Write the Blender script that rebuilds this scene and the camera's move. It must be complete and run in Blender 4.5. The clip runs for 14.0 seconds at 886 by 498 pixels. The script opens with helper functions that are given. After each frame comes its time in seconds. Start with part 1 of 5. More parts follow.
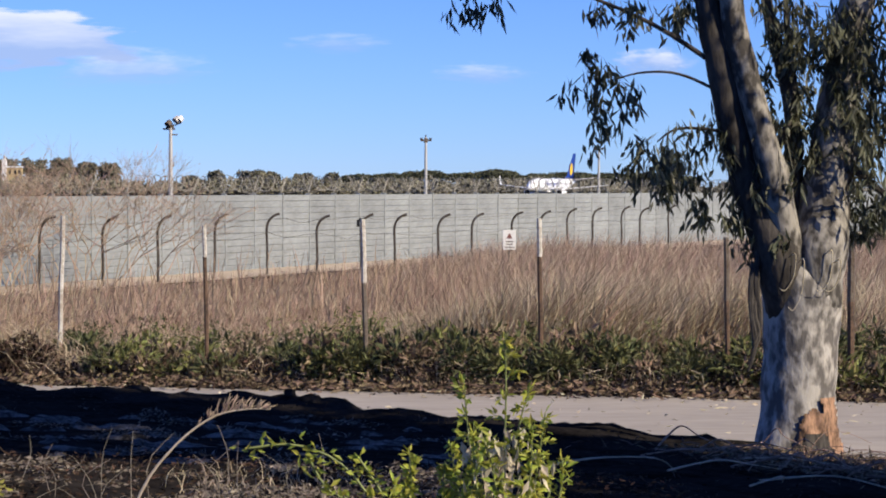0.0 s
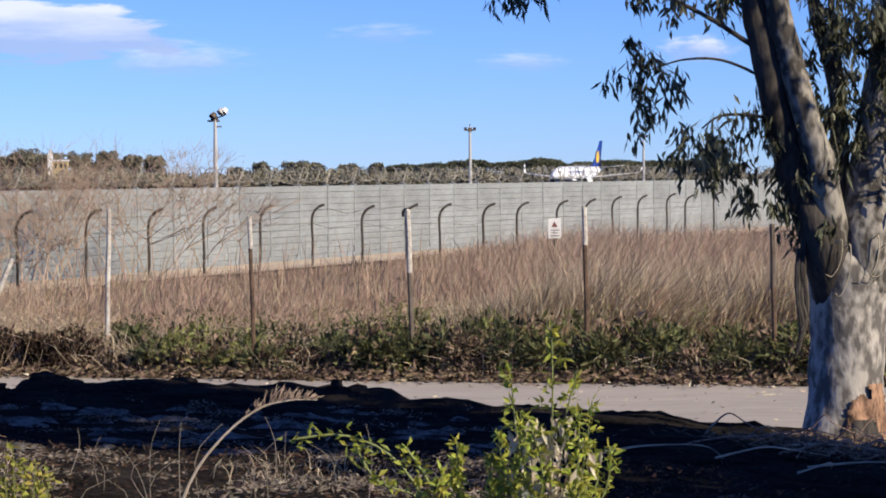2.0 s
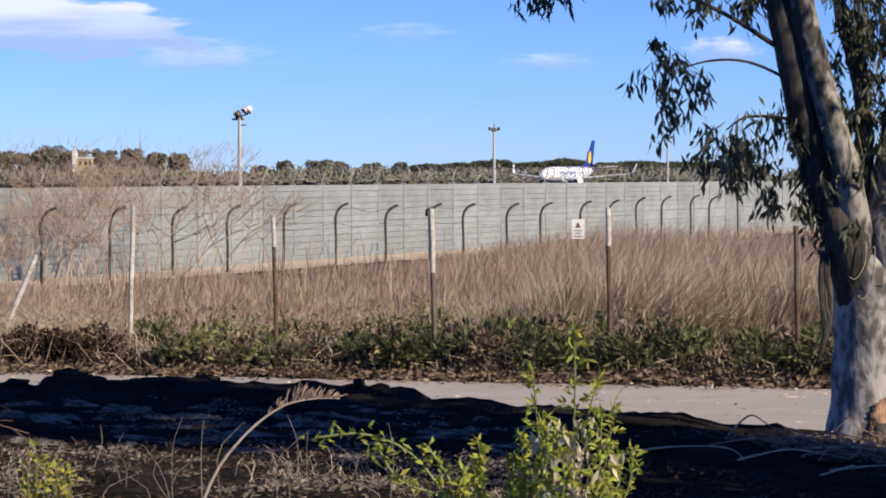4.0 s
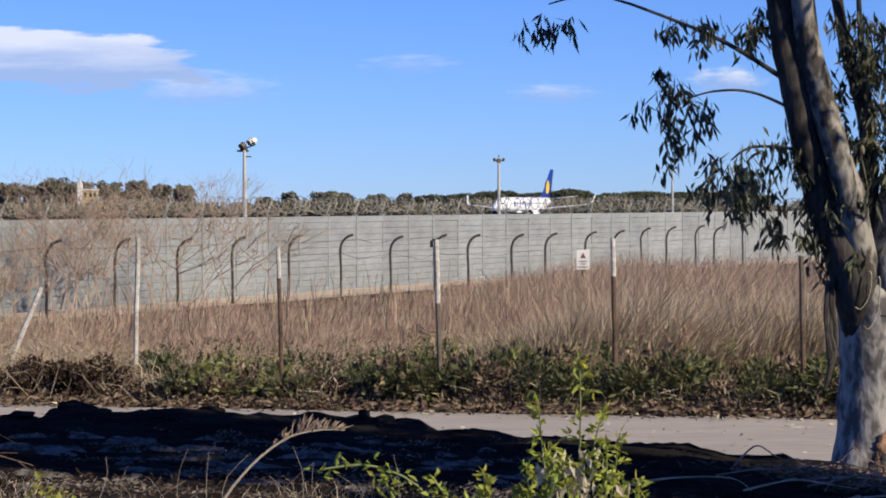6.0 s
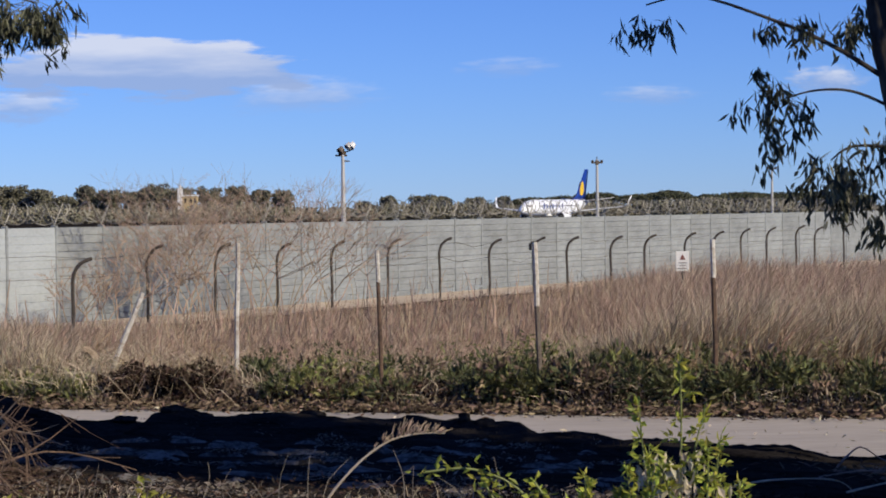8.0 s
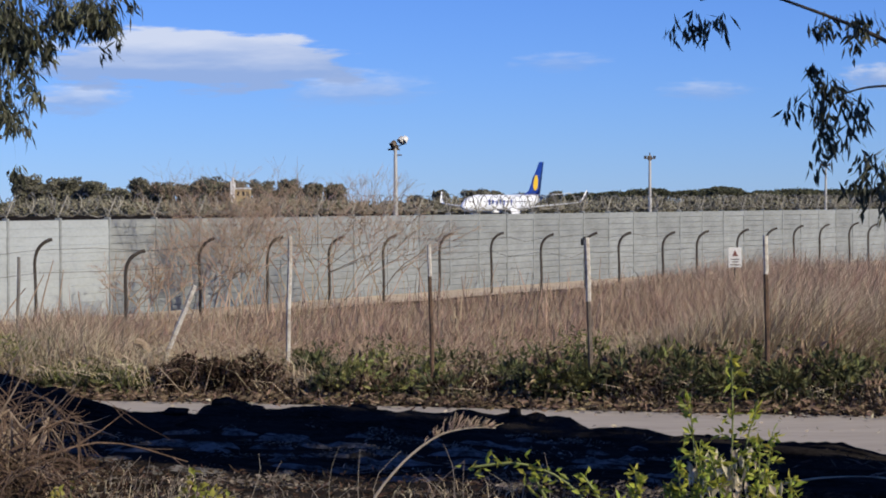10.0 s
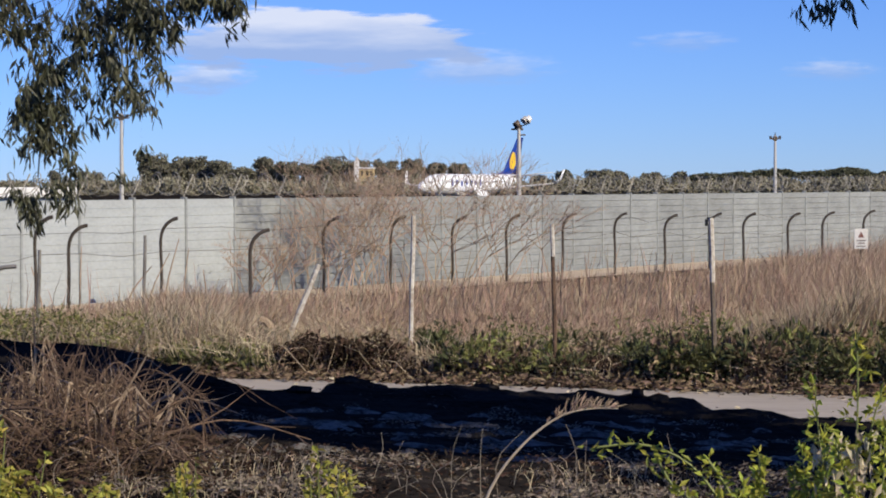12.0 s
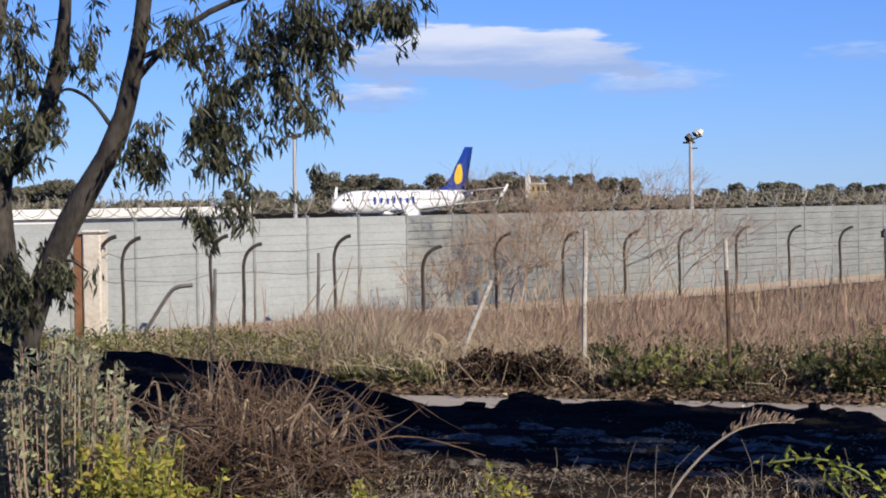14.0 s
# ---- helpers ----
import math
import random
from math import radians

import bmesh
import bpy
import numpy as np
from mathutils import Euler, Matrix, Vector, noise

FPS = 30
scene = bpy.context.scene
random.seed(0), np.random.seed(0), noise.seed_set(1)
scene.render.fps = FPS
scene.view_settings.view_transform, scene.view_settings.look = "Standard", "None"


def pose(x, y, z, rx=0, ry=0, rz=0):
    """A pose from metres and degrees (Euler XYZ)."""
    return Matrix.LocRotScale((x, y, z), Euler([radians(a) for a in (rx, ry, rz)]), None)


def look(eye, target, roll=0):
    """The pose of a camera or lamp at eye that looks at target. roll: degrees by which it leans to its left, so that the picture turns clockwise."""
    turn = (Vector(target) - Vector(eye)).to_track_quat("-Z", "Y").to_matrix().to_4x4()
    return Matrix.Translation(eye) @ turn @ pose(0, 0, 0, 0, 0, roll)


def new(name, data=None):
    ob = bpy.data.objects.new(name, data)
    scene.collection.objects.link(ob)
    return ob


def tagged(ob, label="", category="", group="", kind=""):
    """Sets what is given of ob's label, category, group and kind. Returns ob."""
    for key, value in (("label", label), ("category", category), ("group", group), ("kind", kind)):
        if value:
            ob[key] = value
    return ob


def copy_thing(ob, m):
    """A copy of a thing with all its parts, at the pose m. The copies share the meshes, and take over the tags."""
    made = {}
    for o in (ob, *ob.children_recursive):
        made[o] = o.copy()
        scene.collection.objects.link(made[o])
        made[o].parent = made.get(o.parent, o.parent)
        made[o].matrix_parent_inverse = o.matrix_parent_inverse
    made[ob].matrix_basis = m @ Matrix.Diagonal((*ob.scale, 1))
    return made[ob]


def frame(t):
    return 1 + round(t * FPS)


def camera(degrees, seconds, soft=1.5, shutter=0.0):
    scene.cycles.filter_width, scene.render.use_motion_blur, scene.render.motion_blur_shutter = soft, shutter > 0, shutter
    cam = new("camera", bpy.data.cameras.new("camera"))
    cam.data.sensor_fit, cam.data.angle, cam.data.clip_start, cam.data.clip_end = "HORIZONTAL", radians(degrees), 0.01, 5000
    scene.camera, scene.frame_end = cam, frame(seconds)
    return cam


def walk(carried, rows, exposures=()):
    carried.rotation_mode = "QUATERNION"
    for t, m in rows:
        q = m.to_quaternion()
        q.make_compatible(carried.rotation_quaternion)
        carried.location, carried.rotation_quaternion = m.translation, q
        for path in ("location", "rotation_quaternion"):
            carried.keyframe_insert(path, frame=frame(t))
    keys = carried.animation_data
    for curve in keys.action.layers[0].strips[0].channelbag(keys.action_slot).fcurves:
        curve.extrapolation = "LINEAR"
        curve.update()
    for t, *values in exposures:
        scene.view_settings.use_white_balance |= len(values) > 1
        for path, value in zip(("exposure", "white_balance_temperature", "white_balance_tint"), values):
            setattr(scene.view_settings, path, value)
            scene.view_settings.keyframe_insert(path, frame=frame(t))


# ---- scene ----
cam = camera(22.18, 14.0, soft=1.9)
EYE = 2.6
# seconds, pitch, roll and yaw in degrees of a camera held at one spot
TURNS = [
    (0.0, 88.376, -0.172, -6.015),
    (0.5, 88.237, 0.042, -6.083),
    (1.0, 88.265, 0.217, -5.615),
    (1.5, 88.102, 0.307, -4.975),
    (2.0, 88.11, 0.422, -4.886),
    (2.5, 88.192, 0.157, -4.108),
    (2.7, 88.127, 0.117, -4.239),
    (4.8, 88.083, -0.018, -4.233),
    (5.0, 87.989, -0.202, -3.838),
    (5.5, 88.23, -0.168, -3.717),
    (6.0, 88.891, 0.187, -4.161),
    (6.5, 88.363, 0.261, -3.846),
    (7.0, 88.245, 0.257, -3.173),
    (7.5, 88.66, 1.002, -2.184),
    (8.0, 88.987, 0.705, -1.668),
    (8.2, 88.629, 0.517, -1.637),
    (10.3, 88.988, 0.269, -0.162),
    (10.5, 89.118, 0.196, -0.025),
    (11.0, 88.683, -0.05, 0.913),
    (11.5, 88.42, 0.211, 1.912),
    (12.0, 88.361, 0.161, 2.778),
    (12.5, 88.415, 0.403, 3.86),
    (13.0, 88.274, 0.501, 4.931),
    (13.5, 88.255, 0.514, 6.566),
    (14.0, 88.795, 0.877, 7.121),
]
# seconds, stops, kelvin, tint
EXPOSURE = [
    (0.0, 0.32, 6500, 10), (1.0, 0.38, 6500, 10), (2.5, 0.34, 6500, 10), (5.0, 0.38, 6500, 10), (5.5, 0.36, 6500, 10), (6.0, 0.20, 6450, 9), (7.0, 0.30, 6500, 9), (7.5, 0.18, 6450, 9),
    (8.0, -0.04, 6350, 9), (8.2, -0.05, 6350, 9), (10.5, -0.04, 6250, 8), (11.0, 0.0, 6300, 8), (12.5, 0.12, 6450, 9), (14.0, 0.12, 6450, 9),
]
walk(cam, [(t, pose(0, 0, EYE, rx, ry, rz)) for t, rx, ry, rz in TURNS], EXPOSURE)

# ---- world, sun, exposure ----
SUN_EL = radians(33)
SUN_AZ = (0.75, -0.66)          # towards the sun, on the plan
world = bpy.data.worlds.new("sky")
scene.world = world
world.use_nodes = True
wn, wl = world.node_tree.nodes, world.node_tree.links
wn.clear()
sky = wn.new("ShaderNodeTexSky")
sky.sky_type = "NISHITA"
sky.sun_disc = False
sky.sun_elevation = SUN_EL
sky.sun_rotation = math.atan2(SUN_AZ[0], SUN_AZ[1])
sky.altitude = 1500
sky.air_density, sky.dust_density, sky.ozone_density = 1.0, 0.0, 4.0
tint = wn.new("ShaderNodeMix")
tint.data_type, tint.blend_type = "RGBA", "MULTIPLY"
tint.inputs[0].default_value = 1.0
tint.inputs[7].default_value = (0.585, 0.82, 1.50, 1)
bg = wn.new("ShaderNodeBackground")
bg.inputs[1].default_value = 0.078
wo = wn.new("ShaderNodeOutputWorld")
wl.new(sky.outputs[0], tint.inputs[6])
wl.new(tint.outputs[2], bg.inputs[0])
wl.new(bg.outputs[0], wo.inputs[0])

lamp = bpy.data.lights.new("sun", "SUN")
lamp.energy, lamp.angle, lamp.color = 5.0, radians(0.55), (1.0, 0.865, 0.655)
sun = new("sun", lamp)
sun.matrix_world = look((SUN_AZ[0] * 100, SUN_AZ[1] * 100, 100 * math.tan(SUN_EL)), (0, 0, 0))

rng = np.random.default_rng(7)


# ---- materials ----
def mat(name, col, col2=None, rough=0.8, scale=3.0, fine=40.0, bump=0.3, metal=0.0, island=0.0, through_light=0.0, spec=0.3, squash=(1, 1, 1), sharp=0.14):
    """A surface with a broad and a fine variation; island: variation from piece to piece."""
    m = bpy.data.materials.new(name)
    m.use_nodes = True
    n, l = m.node_tree.nodes, m.node_tree.links
    b = n["Principled BSDF"]
    col2 = col2 or tuple(c * 0.6 for c in col)
    tc = n.new("ShaderNodeTexCoord")
    mp = n.new("ShaderNodeMapping")
    mp.inputs["Scale"].default_value = squash
    l.new(tc.outputs["Object"], mp.inputs[0])
    a, f = n.new("ShaderNodeTexNoise"), n.new("ShaderNodeTexNoise")
    a.inputs["Scale"].default_value, a.inputs["Detail"].default_value = scale, 5
    f.inputs["Scale"].default_value, f.inputs["Detail"].default_value = fine, 4
    l.new(mp.outputs[0], a.inputs[0])
    l.new(mp.outputs[0], f.inputs[0])
    add = n.new("ShaderNodeMath")
    add.operation = "MULTIPLY_ADD"
    add.inputs[1].default_value = 0.45
    l.new(f.outputs[0], add.inputs[0])
    sc = n.new("ShaderNodeMath")
    sc.operation = "MULTIPLY"
    sc.inputs[1].default_value = 0.55
    l.new(a.outputs[0], sc.inputs[0])
    l.new(sc.outputs[0], add.inputs[2])
    ramp = n.new("ShaderNodeValToRGB")
    ramp.color_ramp.elements[0].position, ramp.color_ramp.elements[1].position = 0.5 - sharp, 0.5 + sharp
    ramp.color_ramp.elements[0].color, ramp.color_ramp.elements[1].color = (*col2, 1), (*col, 1)
    l.new(add.outputs[0], ramp.inputs[0])
    out = ramp.outputs[0]
    if island:
        g = n.new("ShaderNodeNewGeometry")
        mr = n.new("ShaderNodeMapRange")
        mr.inputs[3].default_value, mr.inputs[4].default_value = 1 - island, 1 + island
        l.new(g.outputs["Random Per Island"], mr.inputs[0])
        hs = n.new("ShaderNodeHueSaturation")
        l.new(mr.outputs[0], hs.inputs["Value"])
        mr2 = n.new("ShaderNodeMapRange")
        mr2.inputs[3].default_value, mr2.inputs[4].default_value = 0.47, 0.53
        wn2 = n.new("ShaderNodeTexWhiteNoise")
        wn2.noise_dimensions = "1D"
        l.new(g.outputs["Random Per Island"], wn2.inputs["W"])
        l.new(wn2.outputs[0], mr2.inputs[0])
        l.new(mr2.outputs[0], hs.inputs["Hue"])
        l.new(out, hs.inputs["Color"])
        out = hs.outputs[0]
    l.new(out, b.inputs["Base Color"])
    b.inputs["Roughness"].default_value = rough
    b.inputs["Metallic"].default_value = metal
    b.inputs["Specular IOR Level"].default_value = spec
    if bump:
        bp = n.new("ShaderNodeBump")
        bp.inputs["Strength"].default_value = bump
        bp.inputs["Distance"].default_value = 0.02
        l.new(f.outputs[0], bp.inputs["Height"])
        l.new(bp.outputs[0], b.inputs["Normal"])
    if through_light:
        tr = n.new("ShaderNodeBsdfTranslucent")
        l.new(out, tr.inputs[0])
        mx = n.new("ShaderNodeMixShader")
        mx.inputs[0].default_value = through_light
        l.new(b.outputs[0], mx.inputs[1])
        l.new(tr.outputs[0], mx.inputs[2])
        l.new(mx.outputs[0], n["Material Output"].inputs[0])
    return m


def random_tint(m, amount):
    """Lets alike pieces that share a mesh differ a little in brightness."""
    n, l = m.node_tree.nodes, m.node_tree.links
    b = n["Principled BSDF"]
    src = b.inputs["Base Color"].links[0].from_socket
    info, mr, hs = n.new("ShaderNodeObjectInfo"), n.new("ShaderNodeMapRange"), n.new("ShaderNodeHueSaturation")
    mr.inputs[3].default_value, mr.inputs[4].default_value = 1 - amount, 1 + amount
    l.new(info.outputs["Random"], mr.inputs[0])
    l.new(mr.outputs[0], hs.inputs["Value"])
    l.new(src, hs.inputs["Color"])
    l.new(hs.outputs[0], b.inputs["Base Color"])
    return m


# soil colour lowered to near black to carry the bank's deep shade
SOIL = mat("soil and litter darkened for shade", (0.034, 0.030, 0.028), (0.008, 0.0072, 0.0068), 1.0, 1.6, 14, 0.8, spec=0.0)
ASPHALT = mat("worn pale asphalt", (0.43, 0.385, 0.335), (0.29, 0.26, 0.23), 0.95, 0.9, 6, 0.5, squash=(0.35, 1, 1), sharp=0.2)
TRACK = mat("dry sandy track", (0.56, 0.465, 0.35), (0.40, 0.325, 0.24), 0.95, 1.0, 12, 0.4)
CONCRETE = random_tint(mat("weathered grey concrete", (0.37, 0.405, 0.42), (0.29, 0.315, 0.325), 0.9, 0.7, 9, 0.3, squash=(1, 1, 2)), 0.08)
PANEL = random_tint(mat("ribbed grey-blue concrete panels", (0.295, 0.318, 0.322), (0.205, 0.218, 0.22), 0.9, 0.9, 5, 0.3, squash=(1, 1, 3)), 0.10)
RAZOR = mat("dull galvanised razor tape", (0.36, 0.34, 0.295), (0.20, 0.19, 0.16), 0.6, 6, 60, 0.0, 0.15)
# pale colour that imitates spots of sunlight on the shaded bank
DAPPLE = mat("pale patches for sun dapples", (0.17, 0.16, 0.15), (0.025, 0.023, 0.022), 1.0, 5.0, 18, 0.6, spec=0.0, sharp=0.1)
ASH = mat("grey ashy leaf litter", (0.265, 0.225, 0.19), (0.075, 0.064, 0.056), 0.95, 2, 9, 0.0, island=0.5, spec=0.05)
MAST = mat("galvanised mast", (0.56, 0.55, 0.53), (0.44, 0.43, 0.41), 0.6, 0.5, 6, 0.0, 0.2)
RUSTY = mat("rusting galvanised steel", (0.20, 0.17, 0.14), (0.07, 0.045, 0.03), 0.7, 4, 40, 0.4, 0.3)
DARK_STEEL = mat("dark weathered steel", (0.11, 0.095, 0.08), (0.05, 0.04, 0.033), 0.65, 4, 40, 0.3, 0.4)
PALE_PAINT = mat("flaking pale paint", (0.60, 0.58, 0.53), (0.36, 0.31, 0.26), 0.75, 7, 25, 0.4, sharp=0.09)
DARK_POST = mat("stained lower post", (0.17, 0.105, 0.07), (0.035, 0.026, 0.02), 0.85, 7, 30, 0.4)
WIRE = mat("galvanised wire", (0.34, 0.32, 0.28), (0.20, 0.18, 0.155), 0.5, 6, 60, 0.0, 0.5)
DRY = mat("dry grass", (0.485, 0.35, 0.26), (0.25, 0.165, 0.125), 0.9, 0.6, 2.5, 0.0, spec=0.1, island=0.5, through_light=0.25)
STRAW = mat("pale straw", (0.60, 0.51, 0.37), (0.34, 0.275, 0.19), 0.85, 0.5, 4, 0.0, island=0.35, through_light=0.25)
YSTRAW = mat("yellow straw", (0.46, 0.345, 0.20), (0.21, 0.15, 0.08), 0.9, 0.8, 4, 0.0, island=0.45, through_light=0.25, spec=0.1)
WEED = mat("weed leaves", (0.145, 0.15, 0.06), (0.028, 0.036, 0.016), 0.6, 1.6, 4, 0.0, island=0.65, through_light=0.3)
LITTER = mat("dry leaf litter", (0.23, 0.17, 0.12), (0.075, 0.055, 0.04), 0.9, 2, 9, 0.0, island=0.6, spec=0.1)
# dark copy of the litter, with the bank's shade put into its colour
SHADED_LITTER = mat("litter darkened for shade", (0.07, 0.055, 0.045), (0.02, 0.017, 0.015), 1.0, 2, 9, 0.0, island=0.6, spec=0.0)
# colour of the dead bushes; also fills in the shade under the weeds
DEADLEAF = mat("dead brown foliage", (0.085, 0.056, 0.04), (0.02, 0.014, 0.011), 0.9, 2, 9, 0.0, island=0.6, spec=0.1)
LIGHTWEED = mat("yellowing weed leaves", (0.27, 0.28, 0.095), (0.14, 0.14, 0.05), 0.6, 1.6, 5, 0.0, island=0.5, through_light=0.3, spec=0.2)
GUM_LEAF = mat("gum leaves", (0.118, 0.122, 0.07), (0.034, 0.038, 0.022), 0.5, 1.2, 5, 0.0, island=0.5, through_light=0.25, spec=0.5)
BARK = mat("mottled gum bark", (0.42, 0.395, 0.36), (0.13, 0.12, 0.112), 0.9, 4.6, 15, 0.7, squash=(1, 1, 0.5), sharp=0.055, spec=0.1)
GREY_BARK = mat("mottled grey gum bark", (0.30, 0.28, 0.25), (0.06, 0.054, 0.048), 0.9, 5.0, 16, 0.7, squash=(1, 1, 0.5), sharp=0.06)
DARK_BARK = mat("dark gum bark", (0.085, 0.075, 0.067), (0.022, 0.019, 0.017), 0.9, 4.5, 22, 0.6, squash=(1, 1, 0.4))
PEEL = mat("orange bare wood and peeling bark", (0.40, 0.24, 0.155), (0.05, 0.031, 0.023), 0.9, 7, 24, 0.8, squash=(1, 1, 0.5), sharp=0.09)
STICK = mat("bleached dry sticks", (0.44, 0.33, 0.24), (0.22, 0.155, 0.11), 0.85, 4, 40, 0.2, island=0.3)
TWIG = mat("bare grey-brown twigs", (0.44, 0.33, 0.25), (0.26, 0.19, 0.14), 0.9, 4, 40, 0.0, island=0.3)
GREY_STEM = mat("grey dry weed stems", (0.31, 0.27, 0.23), (0.16, 0.135, 0.115), 0.9, 5, 40, 0.0, island=0.3)
YELLOW_LEAF = mat("yellow-green round leaves", (0.50, 0.46, 0.10), (0.28, 0.27, 0.055), 0.55, 4, 20, 0.0, island=0.35, through_light=0.4)
BRUSH = mat("dry brown brushwood", (0.175, 0.115, 0.08), (0.05, 0.034, 0.026), 0.9, 5, 40, 0.0)
FRESH = mat("fresh yellow-green leaves", (0.47, 0.48, 0.085), (0.26, 0.30, 0.045), 0.5, 4, 20, 0.0, island=0.35, through_light=0.4)
STEM = mat("green stems", (0.22, 0.25, 0.08), (0.12, 0.14, 0.05), 0.6, 4, 30, 0.0)
PALE_LEAF = mat("withered pale leaves", (0.70, 0.63, 0.48), (0.48, 0.41, 0.29), 0.7, 4, 20, 0.0, island=0.25, through_light=0.3)
GREYGREEN = mat("grey-green shrub leaves", (0.39, 0.395, 0.26), (0.18, 0.188, 0.118), 0.7, 3, 12, 0.0, island=0.4, through_light=0.25)
# far olive colours are paled and greyed to include the haze of distance
SCRUB = mat("far olive scrub paled for haze", (0.31, 0.29, 0.21), (0.125, 0.118, 0.085), 0.9, 0.12, 0.8, 0.0, island=0.3)
FARWOOD = mat("far dark trees", (0.10, 0.105, 0.062), (0.045, 0.05, 0.031), 0.9, 0.12, 0.8, 0.0, island=0.4)
FAROLIVE = mat("far olive trees paled for haze", (0.235, 0.222, 0.16), (0.09, 0.088, 0.064), 0.9, 0.12, 0.8, 0.0, island=0.3)
WHITE = mat("white aircraft paint", (0.88, 0.90, 0.93), (0.84, 0.86, 0.89), 0.3, 0.3, 3, 0.0, spec=0.5)
WINGGREY = mat("grey wing paint", (0.72, 0.73, 0.74), (0.64, 0.65, 0.66), 0.4, 0.4, 4, 0.0, spec=0.5)
BLUE = mat("deep blue paint", (0.012, 0.045, 0.28), (0.01, 0.038, 0.24), 0.35, 0.4, 4, 0.0, spec=0.5)
YELLOW = mat("golden yellow paint", (0.80, 0.52, 0.03), (0.72, 0.46, 0.03), 0.4, 0.4, 4, 0.0)
BLACK = mat("black rubber and glass", (0.02, 0.02, 0.022), (0.012, 0.012, 0.013), 0.4, 3, 20, 0.0)
METAL = mat("bare bright metal", (0.55, 0.56, 0.58), (0.45, 0.46, 0.48), 0.35, 1, 10, 0.0, 0.8)
WHITEWASH = mat("whitewashed plaster", (0.74, 0.71, 0.64), (0.55, 0.49, 0.40), 0.9, 2.5, 18, 0.3)
PILLAR_SHADE = mat("brown of the pillar's shaded side", (0.30, 0.15, 0.08), (0.16, 0.08, 0.05), 0.85, 3, 25, 0.3)
SIGNWHITE = mat("white sign enamel", (0.78, 0.77, 0.74), (0.66, 0.65, 0.62), 0.5, 4, 20, 0.0)
SIGNRED = mat("faded sign print", (0.22, 0.09, 0.075), (0.16, 0.07, 0.06), 0.6, 4, 20, 0.0)
ROOFWHITE = mat("white sheet roofing", (0.78, 0.78, 0.77), (0.66, 0.66, 0.65), 0.5, 0.4, 4, 0.0)
OCHRE = mat("ochre plaster", (0.55, 0.42, 0.22), (0.45, 0.34, 0.18), 0.9, 0.5, 4, 0.0)


# ---- mesh helpers ----
def as_object(name, me, material, parent=None, label=""):
    me.materials.append(material)
    ob = new(name, me)
    ob.parent = parent
    if label:
        ob["label"] = label
    return ob


def part(name, bm, material, parent=None, label="", smooth=False):
    """Links a bmesh as one mesh object under a thing or a part."""
    me = bpy.data.meshes.new(name)
    bm.to_mesh(me)
    bm.free()
    if smooth:
        me.polygons.foreach_set("use_smooth", [True] * len(me.polygons))
    return as_object(name, me, material, parent, label)


def mesh_from(name, verts, faces, material, parent=None, label="", smooth=False):
    me = bpy.data.meshes.new(name)
    me.from_pydata(np.asarray(verts).tolist(), [], np.asarray(faces).tolist())
    if smooth:
        me.polygons.foreach_set("use_smooth", [True] * len(me.polygons))
    return as_object(name, me, material, parent, label)


def holder(name, x, y, z, label, category, group="", kind=""):
    ob = new(name)
    ob.location = (x, y, z)
    return tagged(ob, label, category, group, kind)


def box(bm, x0, x1, y0, y1, z0, z1, bevel=0.0, m=None):
    r = bmesh.ops.create_cube(bm, size=1.0)
    bmesh.ops.transform(bm, verts=r["verts"], matrix=Matrix.Translation(((x0 + x1) / 2, (y0 + y1) / 2, (z0 + z1) / 2)) @ Matrix.Diagonal((x1 - x0, y1 - y0, z1 - z0, 1)))
    if bevel:
        es = list({e for v in r["verts"] for e in v.link_edges})
        bmesh.ops.bevel(bm, geom=es, offset=bevel, segments=1, affect="EDGES")
    return bm


def tube(bm, pts, radii, seg=8, rough=0.0):
    """A tapering tube along points."""
    pts = [Vector(p) for p in pts]
    if isinstance(radii, (int, float)):
        radii = [radii] * len(pts)
    rings, side = [], None
    for i, p in enumerate(pts):
        d = (pts[min(i + 1, len(pts) - 1)] - pts[max(i - 1, 0)]).normalized()
        if side is None:
            side = d.orthogonal().normalized()
        side = (side - d * side.dot(d)).normalized()
        up = d.cross(side)
        ring = []
        for k in range(seg):
            a = 2 * math.pi * k / seg
            q = side * math.cos(a) + up * math.sin(a)
            r = radii[i]
            if rough:
                r *= 1 + rough * noise.noise((p + q * radii[i]) * 3.1)
            ring.append(bm.verts.new(p + q * r))
        rings.append(ring)
    for a, b in zip(rings, rings[1:]):
        for k in range(seg):
            bm.faces.new((a[k], a[(k + 1) % seg], b[(k + 1) % seg], b[k]))
    bm.faces.new(rings[0][::-1])
    bm.faces.new(rings[-1])
    return bm


def spline(pts, n):
    """Points along a smooth curve through pts."""
    P = np.array(pts, float)
    out = []
    for s in np.linspace(0, len(P) - 1, n):
        i = min(int(s), len(P) - 2)
        u = s - i
        p0, p1, p2, p3 = P[max(i - 1, 0)], P[i], P[i + 1], P[min(i + 2, len(P) - 1)]
        out.append(0.5 * (2 * p1 + (p2 - p0) * u + (2 * p0 - 5 * p1 + 4 * p2 - p3) * u * u + (3 * p1 - p0 - 3 * p2 + p3) * u ** 3))
    return out


def unit(v):
    return v / np.maximum(np.linalg.norm(v, axis=1, keepdims=True), 1e-9)


